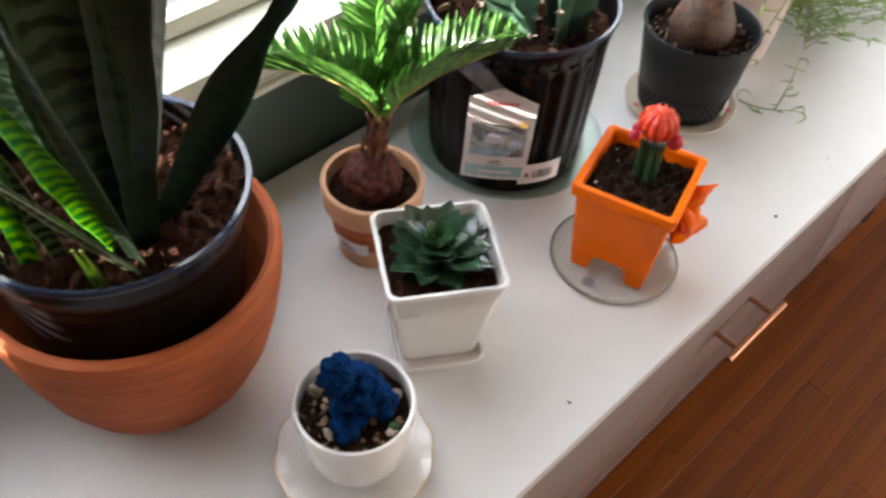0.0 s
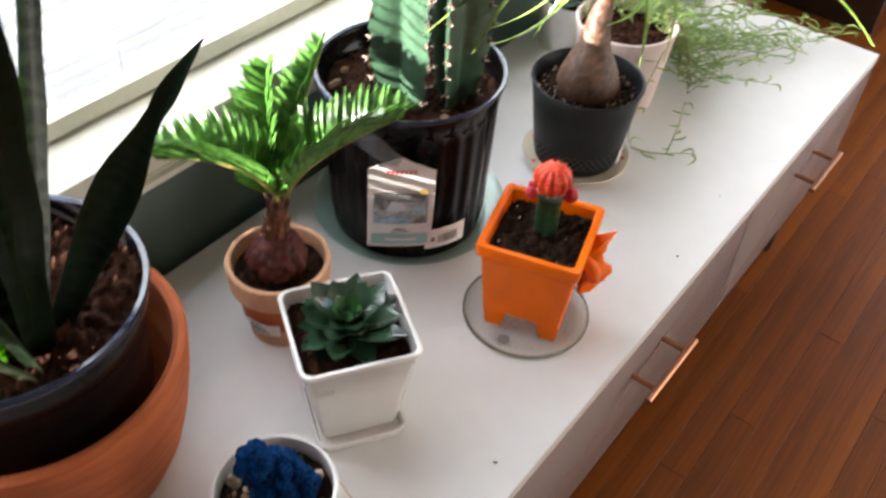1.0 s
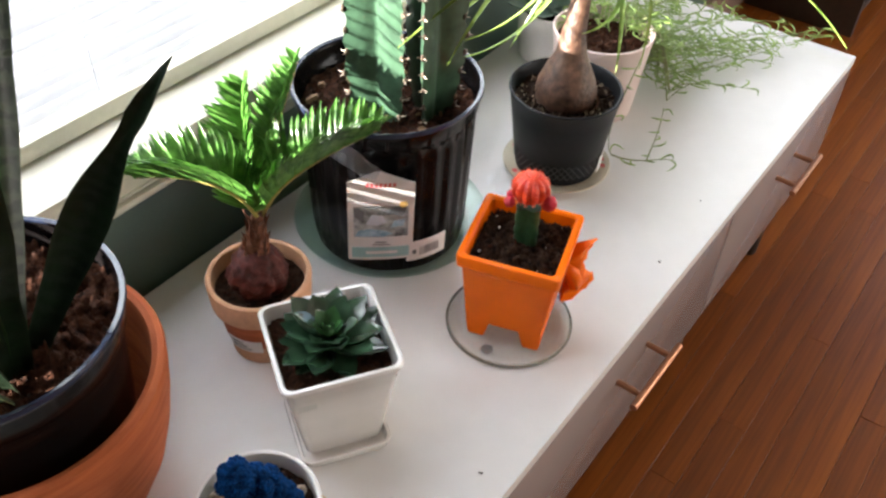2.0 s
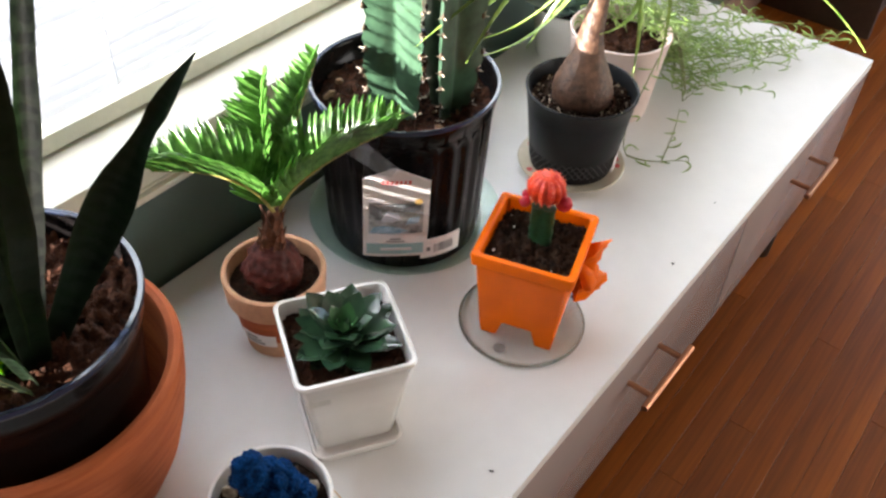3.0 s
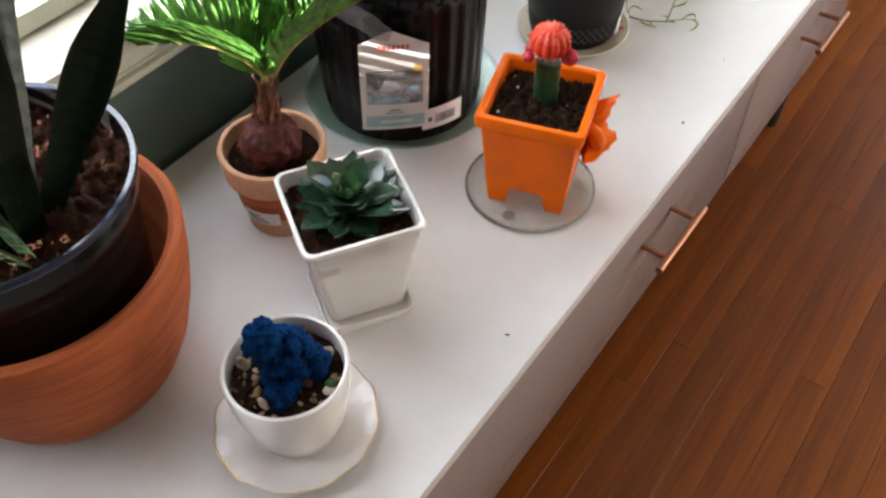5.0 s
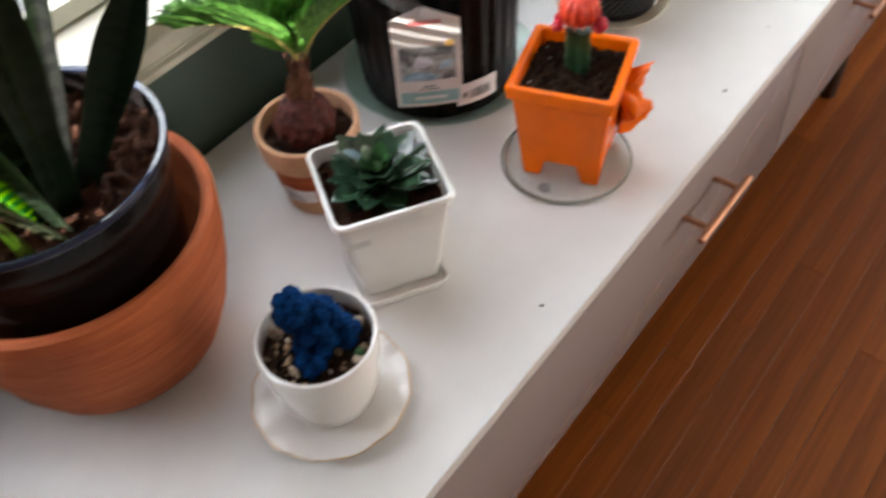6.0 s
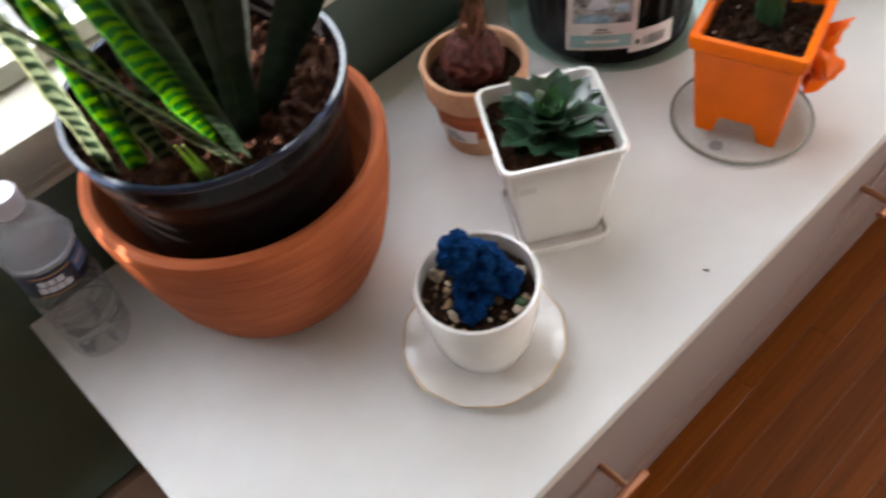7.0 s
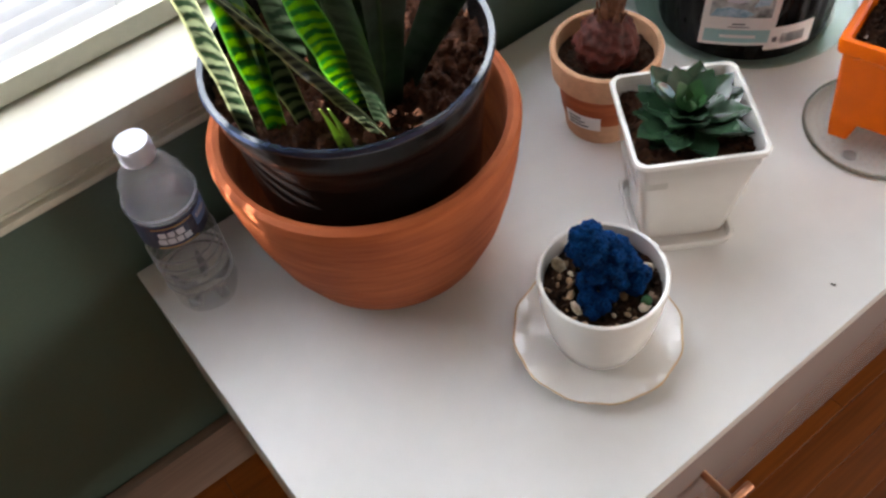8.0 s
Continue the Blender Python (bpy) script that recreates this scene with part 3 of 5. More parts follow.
for i in range(6):
    z = 0.034 + 0.012 * i if i < 5 else 0.138
    part("rib", lathe([(0.0322, z - 0.0016), (0.0336, z), (0.0322, z + 0.0016)], 60, ridges=5, depth=0.0006, ring=True), bottle_rib, bottle)
for i in range(5):
    a = math.tau * i / 5
    part("foot", tube([(0.010 * math.cos(a), 0.010 * math.sin(a), 0.009), (0.022 * math.cos(a), 0.022 * math.sin(a), 0.0056), (0.0275 * math.cos(a), 0.0275 * math.sin(a), 0.012), (0.0300 * math.cos(a), 0.0300 * math.sin(a), 0.024)], [0.002, 0.005, 0.004, 0.0015], 8), bottle_rib, bottle)
bottle.scale = (0.90, 0.90, 0.955)
part("misted_shoulder", lathe([(0.0308, 0.1315), (0.0310, 0.135), (0.0306, 0.142), (0.0277, 0.157), (0.0217, 0.169), (0.0147, 0.176), (0.0122, 0.179)], 60), bottle_mist, bottle, "misted clear shoulder")
part("cap", lathe([(0.0148, 0.184), (0.0152, 0.186), (0.0150, 0.199), (0.0140, 0.2015), (0.006, 0.2018), (0.001, 0.2018)], 40, ridges=40, depth=0.0004), cap_white, bottle, "white ribbed screw cap")
part("label", lathe([(0.0316, 0.1015), (0.0321, 0.1018), (0.0321, 0.1305), (0.0316, 0.1308)], 48, ring=True), label_navy, bottle, "navy printed paper label")


def wrap(x0, x1, z0, z1, r, thick=0.0003, seg=10, r1=None, peak=0.0):
    """A thin printed patch bent round an upright cylinder; x0 and x1 are angles in degrees; peak raises its top to a gable."""
    bm = bmesh.new()
    grid = []
    for i in range(seg + 1):
        a = radians(x0 + (x1 - x0) * i / seg)
        gable = peak * max(0.0, 1 - abs(2 * i / seg - 0.9) * 1.12)
        col = []
        for z, q in ((z0, r), (z1 + gable, r1 or r)):
            for t in (0, thick):
                col.append(bm.verts.new(((q + t) * math.cos(a), (q + t) * math.sin(a), z)))
        grid.append(col)
    for p, q in zip(grid, grid[1:]):
        for i, j in ((0, 1), (1, 3), (3, 2), (2, 0)):
            bm.faces.new((p[i], p[j], q[j], q[i]))
    for p in (grid[0], grid[-1]):
        bm.faces.new((p[0], p[1], p[3], p[2]))
    return bm


for a0, a1, z0, z1, m in ((-134, -121, 0.108, 0.1145, label_silver), (-119, -107, 0.108, 0.1145, label_silver), (-105, -94, 0.108, 0.1145, label_silver), (-92, -80, 0.108, 0.1145, label_silver), (-130, -118, 0.116, 0.1225, label_silver), (-115, -104, 0.116, 0.1225, label_silver), (-101, -88, 0.116, 0.1225, label_silver), (-138, -70, 0.1032, 0.1045, label_gold),
                          (-138, -70, 0.1265, 0.1278, label_gold), (-66, -25, 0.112, 0.128, label_blue), (-62, -32, 0.119, 0.124, label_silver)):
    part("label_print", wrap(a0, a1, z0, z1, 0.03245), m, bottle)

# the white cup with the blue cactus, on its scalloped saucer
saucer = thing("scalloped_saucer", "white scalloped saucer with thin gilt edge under the cup", "saucer", (0.269, 0.122, 0))
bm = bmesh.new()
rings = []
for r, z in ((0.030, 0.0), (0.034, 0.0), (0.040, 0.0035), (0.056, 0.008), (0.0675, 0.0125), (0.0680, 0.0145), (0.0665, 0.0150), (0.055, 0.0105), (0.040, 0.0065), (0.030, 0.0055), (0.004, 0.0055)):
    k = max(0, (r - 0.045) / 0.023)
    rings.append([bm.verts.new(((r + 0.0007 * k * math.cos(12 * a)) * math.cos(a), (r + 0.0007 * k * math.cos(12 * a)) * math.sin(a), z + 0.0005 * k * math.cos(12 * a))) for a in (math.tau * i / 144 for i in range(144))])
for p, q in zip(rings, rings[1:]):
    for i in range(144):
        bm.faces.new((p[i], p[(i + 1) % 144], q[(i + 1) % 144], q[i]))
bm.faces.new(rings[0]), bm.faces.new(rings[-1])
part("dish", bm, white_glaze, saucer)
pts = [((0.0682 + 0.0008 * math.cos(12 * a)) * math.cos(a), (0.0682 + 0.0008 * math.cos(12 * a)) * math.sin(a), 0.0146 + 0.0005 * math.cos(12 * a)) for a in (math.tau * i / 144 for i in range(145))]
part("gilt_edge", tube(pts, 0.0006, 5), gold_edge, saucer, "thin worn gold edge")

cup = thing("blue_cactus_cup", "blue-coloured lumpy cactus in a plain white ceramic cup", "plant", (0.268, 0.1195, 0.0062))
prof = [(0.029, 0.0), (0.031, 0.001), (0.036, 0.009), (0.0425, 0.030), (0.0470, 0.055), (0.0490, 0.077), (0.0495, 0.089)]
part("cup", lathe(wall_pot(prof, 0.0038, inner_z=0.006), 72), white_glaze, cup, "plain white glazed cup")
part("soil", soil("round", 0.0445, 0.074, 0.003, 26, 5), earth, cup)
tagged(part("gravel", crumbs(70, 0.042, 0.075, 0.006, 21), bark, cup, "tan and brown gravel"), kind="stuff")
tagged(part("pale_grit", crumbs(15, 0.041, 0.0765, 0.009, 22), pale_grit, cup, "pale pebbles"), kind="stuff")
tagged(part("loose_soil", crumbs(160, 0.043, 0.0745, 0.005, 24), earth, cup), kind="stuff")
bmesh_green = bmesh.new()
bmesh.ops.create_icosphere(bmesh_green, subdivisions=2, radius=0.0048, matrix=Matrix.Translation((0.012, -0.034, 0.080)))
part("green_shoot", bmesh_green, rosette_heart, cup, "tiny lime green shoot")


def lumpy(lobes, knob, seed, detail=3):
    """A knobbly mass: each lobe is a ball broken up into small knobs."""
    bm = bmesh.new()
    for k, (x, y, z, r) in enumerate(lobes):
        made = bmesh.ops.create_icosphere(bm, subdivisions=detail + 1, radius=r, matrix=Matrix.Translation((x, y, z)))["verts"]
        c = Vector((x, y, z))
        for v in made:
            d = (v.co - c).normalized()
            f = noise.voronoi((v.co + Vector((seed, k, 0))) / knob)[0][0]
            v.co += d * (knob * 0.95 * (0.45 - min(0.9, f)) + noise.noise(v.co * 900) * knob * 0.2)
    return bm


rnd = random.Random(19)
MASSES = [((-0.006, 0.011, 0.121), (0.0135, 0.0135, 0.0180), 15), ((0.005, 0.001, 0.102), (0.0205, 0.0185, 0.0200), 24), ((0.016, -0.010, 0.086), (0.0150, 0.0160, 0.0120), 12), ((-0.006, -0.002, 0.080), (0.0190, 0.0180, 0.0090), 10), ((-0.020, -0.016, 0.080), (0.006, 0.006, 0.004), 2)]
for (cx, cy, cz), (ax, ay, az), count in MASSES:
    for k in range(count):
        up, around = 1 - 2 * (k + 0.5) / count, k * 2.39996 + rnd.uniform(-0.2, 0.2)
        flat = math.sqrt(1 - up * up)
        x, y, z = cx + 0.72 * ax * flat * math.cos(around), cy + 0.72 * ay * flat * math.sin(around), cz + 0.72 * az * up
        part("lobe", lumpy([(x, y, z, rnd.uniform(0.0062, 0.0088))], 0.0030, k * 3.7 + cx * 900, 3), blue_fuzz, cup, "royal blue flocked knobbly lobe", 180)

# the small clay pot with the sago palm
palm = thing("sago_palm", "young sago palm with glossy fronds in small clay pot", "plant", (0.449, 0.302, 0))
prof = [(0.034, 0.0), (0.0355, 0.002), (0.0435, 0.060), (0.0445, 0.066), (0.0500, 0.068), (0.0520, 0.094)]
part("pot", lathe(wall_pot(prof, 0.006, inner_z=0.01), 72, 0.001), clay_light, palm, "pale weathered clay pot")
part("pot_band", lathe([(0.0385, 0.029), (0.0402, 0.0295), (0.0447, 0.0645), (0.0440, 0.0648)], 72, ring=True), terracotta, palm, "darker clay band")
part("sticker", wrap(-180 - 8, -180 + 42, 0.024, 0.042, 0.0405, 0.0004, r1=0.0430), card, palm, "small white sticker")
for k in range(3):
    part("sticker_print", wrap(-180 - 2, -180 + 26 - 5 * k, 0.0275 + 0.0045 * k, 0.0292 + 0.0045 * k, 0.0417 + 0.00055 * k, 0.0003), print_grey, palm)
part("soil", soil("round", 0.0465, 0.079, 0.003, 26, 8), earth, palm)
tagged(part("loose_soil", crumbs(300, 0.044, 0.0795, 0.003, 31), earth_brown, palm, "", 180), kind="stuff")
bm = lathe([(0.0290 * math.sin(math.pi * (0.14 + 0.80 * i / 27)) ** 0.75, 0.072 + 0.058 * i / 27) for i in range(28)], 72)
for v in bm.verts:
    if v.co.xy.length > 0.004:
        knob = 0.5 - min(1.0, noise.voronoi(v.co / 0.0085)[0][0])
        v.co += Vector((v.co.x, v.co.y, 0)).normalized() * (knob * 0.0065 + noise.noise(v.co * 120) * 0.003)
part("caudex", bm, caudex, palm, "swollen reddish brown caudex")
bm = lathe([(0.0115, 0.122), (0.0092, 0.130), (0.0080, 0.138), (0.0072, 0.148), (0.0066, 0.158), (0.005, 0.168)], 24)
for v in bm.verts:
    v.co += Vector((noise.noise(v.co * 210), noise.noise(v.co * 210 + Vector((7, 0, 0))), 0)) * 0.004 + Vector((0.007, -0.003, 0)) * ((v.co.z - 0.122) / 0.045)
part("neck", bm, husk, palm, "shaggy brown neck", 80)
rnd = random.Random(4)
for k in range(34):
    a = k * 2.4 + rnd.uniform(-0.3, 0.3)
    z = 0.117 + 0.00130 * k
    r = 0.0120 - 0.00018 * k
    off = Vector((0.007, -0.003, 0)) * ((z - 0.117) / 0.045)
    base = Vector((r * math.cos(a), r * math.sin(a), z)) + off
    flare = rnd.uniform(0.001, 0.007)
    tip = base + Vector((math.cos(a) * flare, math.sin(a) * flare, 0.012 + 0.009 * rnd.random()))
    part("husk_scale", blade(curve_points(base, base + Vector((0, 0, 0.008)), tip, 5), [0.006, 0.0062, 0.005, 0.003, 0.0005], (math.cos(a), math.sin(a), 0.2), 0.3, 0.0012), husk, palm)


def cubic(a, b, c, d, n):
    """n points of a bend from a to d, drawn by b and c."""
    a, b, c, d = Vector(a), Vector(b), Vector(c), Vector(d)
    return [a * (1 - t) ** 3 + b * 3 * t * (1 - t) ** 2 + c * 3 * t * t * (1 - t) + d * t ** 3 for t in (i / (n - 1) for i in range(n))]


def frond(parent, base, one, two, tip, up, count, length, spread, seed):
    """A palm frond: a bent stalk with two rows of narrow leaflets standing up in a trough."""
    rnd = random.Random(seed)
    pts = cubic(base, one, two, tip, 60)
    stalk = part("frond_stalk", tube(pts[::4] + [pts[-1]], [0.0024 - 0.0017 * i / 15 for i in range(16)], 7), palm_stalk, parent)
    up = Vector(up).normalized()
    for i in range(count):
        t = 0.10 + 0.90 * i / (count - 1)
        k = min(58, int(t * 58))
        p, d = pts[k], (pts[k + 1] - pts[k]).normalized()
        side = d.cross(up).normalized()
        u = side.cross(d).normalized()
        grown = math.sin(math.pi * min(1.0, 0.13 + 0.80 * t)) ** 0.55
        for s in (-1, 1):
            size = length * grown * rnd.uniform(0.86, 1.10)
            way = (side * s * spread * rnd.uniform(0.8, 1.2) + u * 0.86 + d * (0.30 + 0.25 * t)).normalized()
            b = p + way * size * 0.5 + u * size * 0.10
            end = p + way * size + side * s * size * 0.10 + d * size * 0.16 + Vector((0, 0, -0.05 * size))
            w = 0.0072
            part("leaflet", blade(curve_points(p, b, end, 6), [w * 0.7, w, w, w * 0.9, w * 0.6, 0.0005], u - side * s * 0.6, 0.45, 0.0006), palm_green, stalk, sharp=80)


frond(palm, (0.006, -0.004, 0.165), (-0.002, 0.006, 0.207), (-0.020, 0.052, 0.206), (-0.0429, 0.1038, 0.1895), (-0.05, 0.15, 1), 44, 0.050, 0.42, 1)
frond(palm, (0.009, -0.001, 0.164), (0.022, 0.016, 0.192), (0.045, 0.040, 0.222), (0.070, 0.062, 0.252), (-0.55, 0.15, 0.8), 34, 0.046, 0.55, 2)
frond(palm, (0.011, -0.001, 0.163), (0.025, 0.010, 0.190), (0.070, 0.028, 0.215), (0.130, 0.052, 0.258), (-0.60, 0.25, 0.75), 36, 0.036, 0.62, 3)
frond(palm, (0.012, -0.005, 0.165), (0.022, -0.010, 0.196), (0.060, -0.028, 0.214), (0.122, -0.0565, 0.226), (-0.1, 0.10, 1), 48, 0.052, 0.40, 4)

# the square white pot with the rosette, on its tray
tray = thing("square_tray", "square white glazed drip tray under the white pot", "tray", (0.411, 0.171, 0), -33)
part("tray", square_loft([(0.036, 0.0, 0.008), (0.0405, 0.001, 0.010), (0.0435, 0.011, 0.011), (0.0430, 0.0125, 0.011), (0.0405, 0.012, 0.010), (0.0385, 0.005, 0.009), (0.010, 0.0048, 0.004)]), white_glaze, tray)
rosette = thing("rosette_succulent", "dark green rosette succulent in a square white pot", "plant", (0.416, 0.177, 0.0052), -33)
part("pot", square_loft([(0.034, 0.0, 0.007), (0.0365, 0.001, 0.008), (0.0445, 0.060, 0.009), (0.0515, 0.108, 0.010), (0.054, 0.1105, 0.010), (0.0545, 0.1135, 0.010),
                         (0.0535, 0.1155, 0.010), (0.0505, 0.1155, 0.009), (0.0495, 0.113, 0.009), (0.046, 0.080, 0.008), (0.030, 0.050, 0.006)]), white_glaze, rosette, "square white glazed pot")
part("price_sticker", box(-0.044, -0.025, -0.0488, -0.0482, 0.082, 0.099, 0), sticker_grey, rosette)
part("soil", soil("square", 0.0475, 0.099, 0.006, 56, 9), earth_brown, rosette, "", 180)
tagged(part("loose_soil", crumbs(420, 0.046, 0.0995, 0.0034, 41, None, True), earth_brown, rosette, "", 180), kind="stuff")


def fleshy_leaf(length, width, thick):
    """A plump pointed succulent leaf lying along +x."""
    bm = bmesh.new()
    rows = []
    n = 13
    for i in range(n):
        t = i / (n - 1)
        swell = 0.34 + 0.66 * math.sin(math.pi / 2 * min(1, t / 0.62)) ** 1.3
        point = 1.0 if t < 0.62 else max(0.02, (1 - ((t - 0.62) / 0.38) ** 1.7))
        w = width / 2 * swell * point
        lift = length * (0.02 * t + 0.20 * t ** 2.6)
        h = thick * (1 - 0.80 * t ** 2)
        rows.append([bm.verts.new((length * t, w * math.cos(a), lift + (h * 0.30 if math.sin(a) > 0 else h) * math.sin(a) + 0.32 * abs(math.cos(a)) ** 2 * w)) for a in (math.tau * k / 10 for k in range(10))])
    for p, q in zip(rows, rows[1:]):
        for i in range(10):
            bm.faces.new((p[i], p[(i + 1) % 10], q[(i + 1) % 10], q[i]))
    bm.faces.new(rows[0]), bm.faces.new(rows[-1])
    return bm


def make_rosette(parent, centre, rings, mats, seed, lean=(0, 0)):
    rnd = random.Random(seed)
    a = rnd.random() * 6
    for ri, (count, length, width, thick, tilt, z) in enumerate(rings):
        me = link_mesh("leaf", fleshy_leaf(length, width, thick), mats[min(ri, len(mats) - 1)], 60)
        for k in range(count):
            a += math.tau / count
            leaf = new("leaf", me)
            leaf.parent = parent
            s = rnd.uniform(0.88, 1.12)
            leaf.matrix_basis = Matrix.LocRotScale((centre[0], centre[1], centre[2] + z), Euler((radians(lean[0] + rnd.uniform(-8, 8)), -radians(tilt + rnd.uniform(-7, 7)) + radians(lean[1]), a + rnd.uniform(-0.14, 0.14))), (s, s, s))
        a += math.pi / count * 0.9


make_rosette(rosette, (0.000, 0.000, 0.105), [(4, 0.016, 0.009, 0.004, 60, 0.013), (5, 0.025, 0.014, 0.005, 44, 0.012), (6, 0.035, 0.020, 0.006, 28, 0.010), (7, 0.044, 0.024, 0.007, 16, 0.007), (8, 0.051, 0.025, 0.007, 6, 0.004), (7, 0.050, 0.024, 0.007, -4, 0.002)],
             [rosette_heart, rosette_heart, rosette_green, rosette_green, rosette_green, rosette_green], 3)

# the orange pot with the grafted cactus, on a glass coaster
coaster = thing("glass_coaster", "round clear textured glass saucer under the orange pot", "saucer", (0.627, 0.116, 0))
part("disc", lathe([(0.060, 0.0), (0.0665, 0.001), (0.068, 0.0045), (0.067, 0.0062), (0.064, 0.0055), (0.058, 0.0035), (0.004, 0.0035)], 80), clear_glass, coaster)
part("rim", lathe([(0.0652, 0.0050), (0.0664, 0.0040), (0.0676, 0.0050), (0.0672, 0.0068), (0.0658, 0.0068)], 90, ring=True, ridges=45, depth=0.0004), glass("ribbed_glass", (0.86, 0.87, 0.84, 1), 0.1, 0.6, 200, 0.5), coaster, "ribbed glass edge")
part("foil_disc", lathe([(0.0066, 0.0036), (0.0066, 0.0042), (0.005, 0.0046), (0.001, 0.0046)], 24), felt_grey, coaster, "small grey felt dot").location = (-0.050, -0.006, 0)
bm = bmesh.new()
for row in range(7):
    r = 0.016 + 0.0066 * row
    for k in range(14 + 5 * row):
        a = math.tau * (k + 0.5 * (row % 2)) / (14 + 5 * row)
        bmesh.ops.create_icosphere(bm, subdivisions=1, radius=0.0012, matrix=Matrix.Translation((r * math.cos(a), r * math.sin(a), 0.0040 + 0.0022 * max(0, row - 5))) @ Matrix.Diagonal((1, 1, 0.5, 1)))
tagged(part("bead_texture", bm, glass("beaded_glass", (0.97, 0.97, 0.95, 1), 0.05, 0.0, 150, 0.9), coaster, "pressed beads in the glass", 180), kind="stuff")
part("edge_ring", lathe([(0.0672, 0.0015), (0.0684, 0.0022), (0.0686, 0.0048), (0.0674, 0.0052)], 90, ring=True), glass("thick_glass_edge", (0.62, 0.62, 0.57, 1), 0.08, 0.5, 220, 0.7), coaster, "thick clear edge")
graft = thing("grafted_cactus", "scarlet grafted cactus in square orange glazed pot with feet", "plant", (0.632, 0.115, 0.0042), 17.4)
part("pot", square_loft([(0.0385, 0.024, 0.004), (0.0415, 0.0245, 0.004), (0.0475, 0.098, 0.005), (0.0485, 0.103, 0.005), (0.0520, 0.106, 0.005), (0.0530, 0.117, 0.005), (0.0520, 0.1195, 0.005),
                         (0.0475, 0.1200, 0.0045), (0.0450, 0.118, 0.004), (0.043, 0.100, 0.004), (0.038, 0.070, 0.004)]), orange_glaze, graft, "glossy orange glazed pot")
for sx in (-1, 1):
    for sy in (-1, 1):
        bm = bmesh.new()
        low = [(0.0385, 0.0385), (0.0215, 0.0385), (0.0215, 0.0315), (0.0315, 0.0315), (0.0315, 0.0215), (0.0385, 0.0215)]
        high = [(0.0412, 0.0412), (0.0150, 0.0412), (0.0150, 0.0335), (0.0335, 0.0335), (0.0335, 0.0150), (0.0412, 0.0150)]
        a = [bm.verts.new((sx * x, sy * y, 0)) for x, y in low]
        b = [bm.verts.new((sx * x, sy * y, 0.0252)) for x, y in high]
        for i in range(6):
            bm.faces.new((a[i], a[(i + 1) % 6], b[(i + 1) % 6], b[i]))
        bm.faces.new(a), bm.faces.new(b)
        bmesh.ops.recalc_face_normals(bm, faces=bm.faces)
        bmesh.ops.bevel(bm, geom=list(bm.edges), offset=0.0012, segments=2, affect="EDGES")
        part("foot", bm, orange_glaze, graft)
# the moulded ornament on one face
bm = bmesh.new()
FIN = [[(0.016, -0.046, 0.098), (0.020, -0.058, 0.099), (0.027, -0.067, 0.103), (0.034, -0.078, 0.107)],
       [(0.014, -0.046, 0.088), (0.020, -0.061, 0.088), (0.028, -0.066, 0.090), (0.035, -0.069, 0.094)],
       [(0.014, -0.046, 0.076), (0.022, -0.062, 0.076), (0.026, -0.063, 0.076), (0.031, -0.064, 0.078)],
       [(0.014, -0.046, 0.064), (0.024, -0.060, 0.063), (0.030, -0.068, 0.064), (0.036, -0.072, 0.066)],
       [(0.016, -0.045, 0.052), (0.026, -0.060, 0.050), (0.034, -0.072, 0.053), (0.042, -0.082, 0.058)],
       [(0.018, -0.044, 0.042), (0.024, -0.056, 0.039), (0.031, -0.066, 0.040), (0.038, -0.076, 0.044)]]
FIN = [[(x, -0.046 + (y + 0.046) * 0.76, 0.066 + (z - 0.070) * 1.18) for x, y, z in line] for line in FIN]
rows = []
for side in (1, -1):
    for col in range(4):
        line = []
        for i in range(16):
            f = i / 15 * (len(FIN) - 1)
            k = min(len(FIN) - 2, int(f))
            p = Vector(FIN[k][col]).lerp(Vector(FIN[k + 1][col]), f - k)
            fat = (0.011, 0.009, 0.006, 0.0015)[col] * (0.8 + 0.35 * math.sin(i * 1.9 + col))
            line.append(bm.verts.new(p + Vector((0.9, 0.35, 0)) * fat * side + Vector((0, 0.0015 * math.sin(i * 2.3 + col * 2), 0))))
        rows.append(line)
order = rows[:4] + rows[7:3:-1]
for p, q in zip(order, order[1:] + order[:1]):
    for i in range(15):
        bm.faces.new((p[i], p[i + 1], q[i + 1], q[i]))
bm.faces.new([r[0] for r in order]), bm.faces.new([r[-1] for r in order])
tube([(0.004, -0.047, 0.090), (0.006, -0.056, 0.078), (0.010, -0.060, 0.064), (0.014, -0.058, 0.050)], [0.004, 0.008, 0.008, 0.003], 10, bm)
for v in bm.verts:
    v.co += Vector((noise.noise(v.co * 160), noise.noise(v.co * 160 + Vector((3, 0, 0))), noise.noise(v.co * 160 + Vector((0, 5, 0))))) * 0.0028
bmesh.ops.subdivide_edges(bm, edges=list(bm.edges), cuts=1, smooth=0.8, use_grid_fill=True)
part("ornament", bm, orange_glaze, graft, "moulded orange glazed ornament", 80)
part("soil", soil("square", 0.0435, 0.106, 0.008, 60, 14), earth, graft, "", 180)
tagged(part("loose_soil", crumbs(420, 0.0415, 0.1065, 0.0036, 51, None, True), earth, graft, "", 180), kind="stuff")
tagged(part("perlite", crumbs(9, 0.039, 0.108, 0.0028, 52, None, True), perlite, graft), kind="stuff")


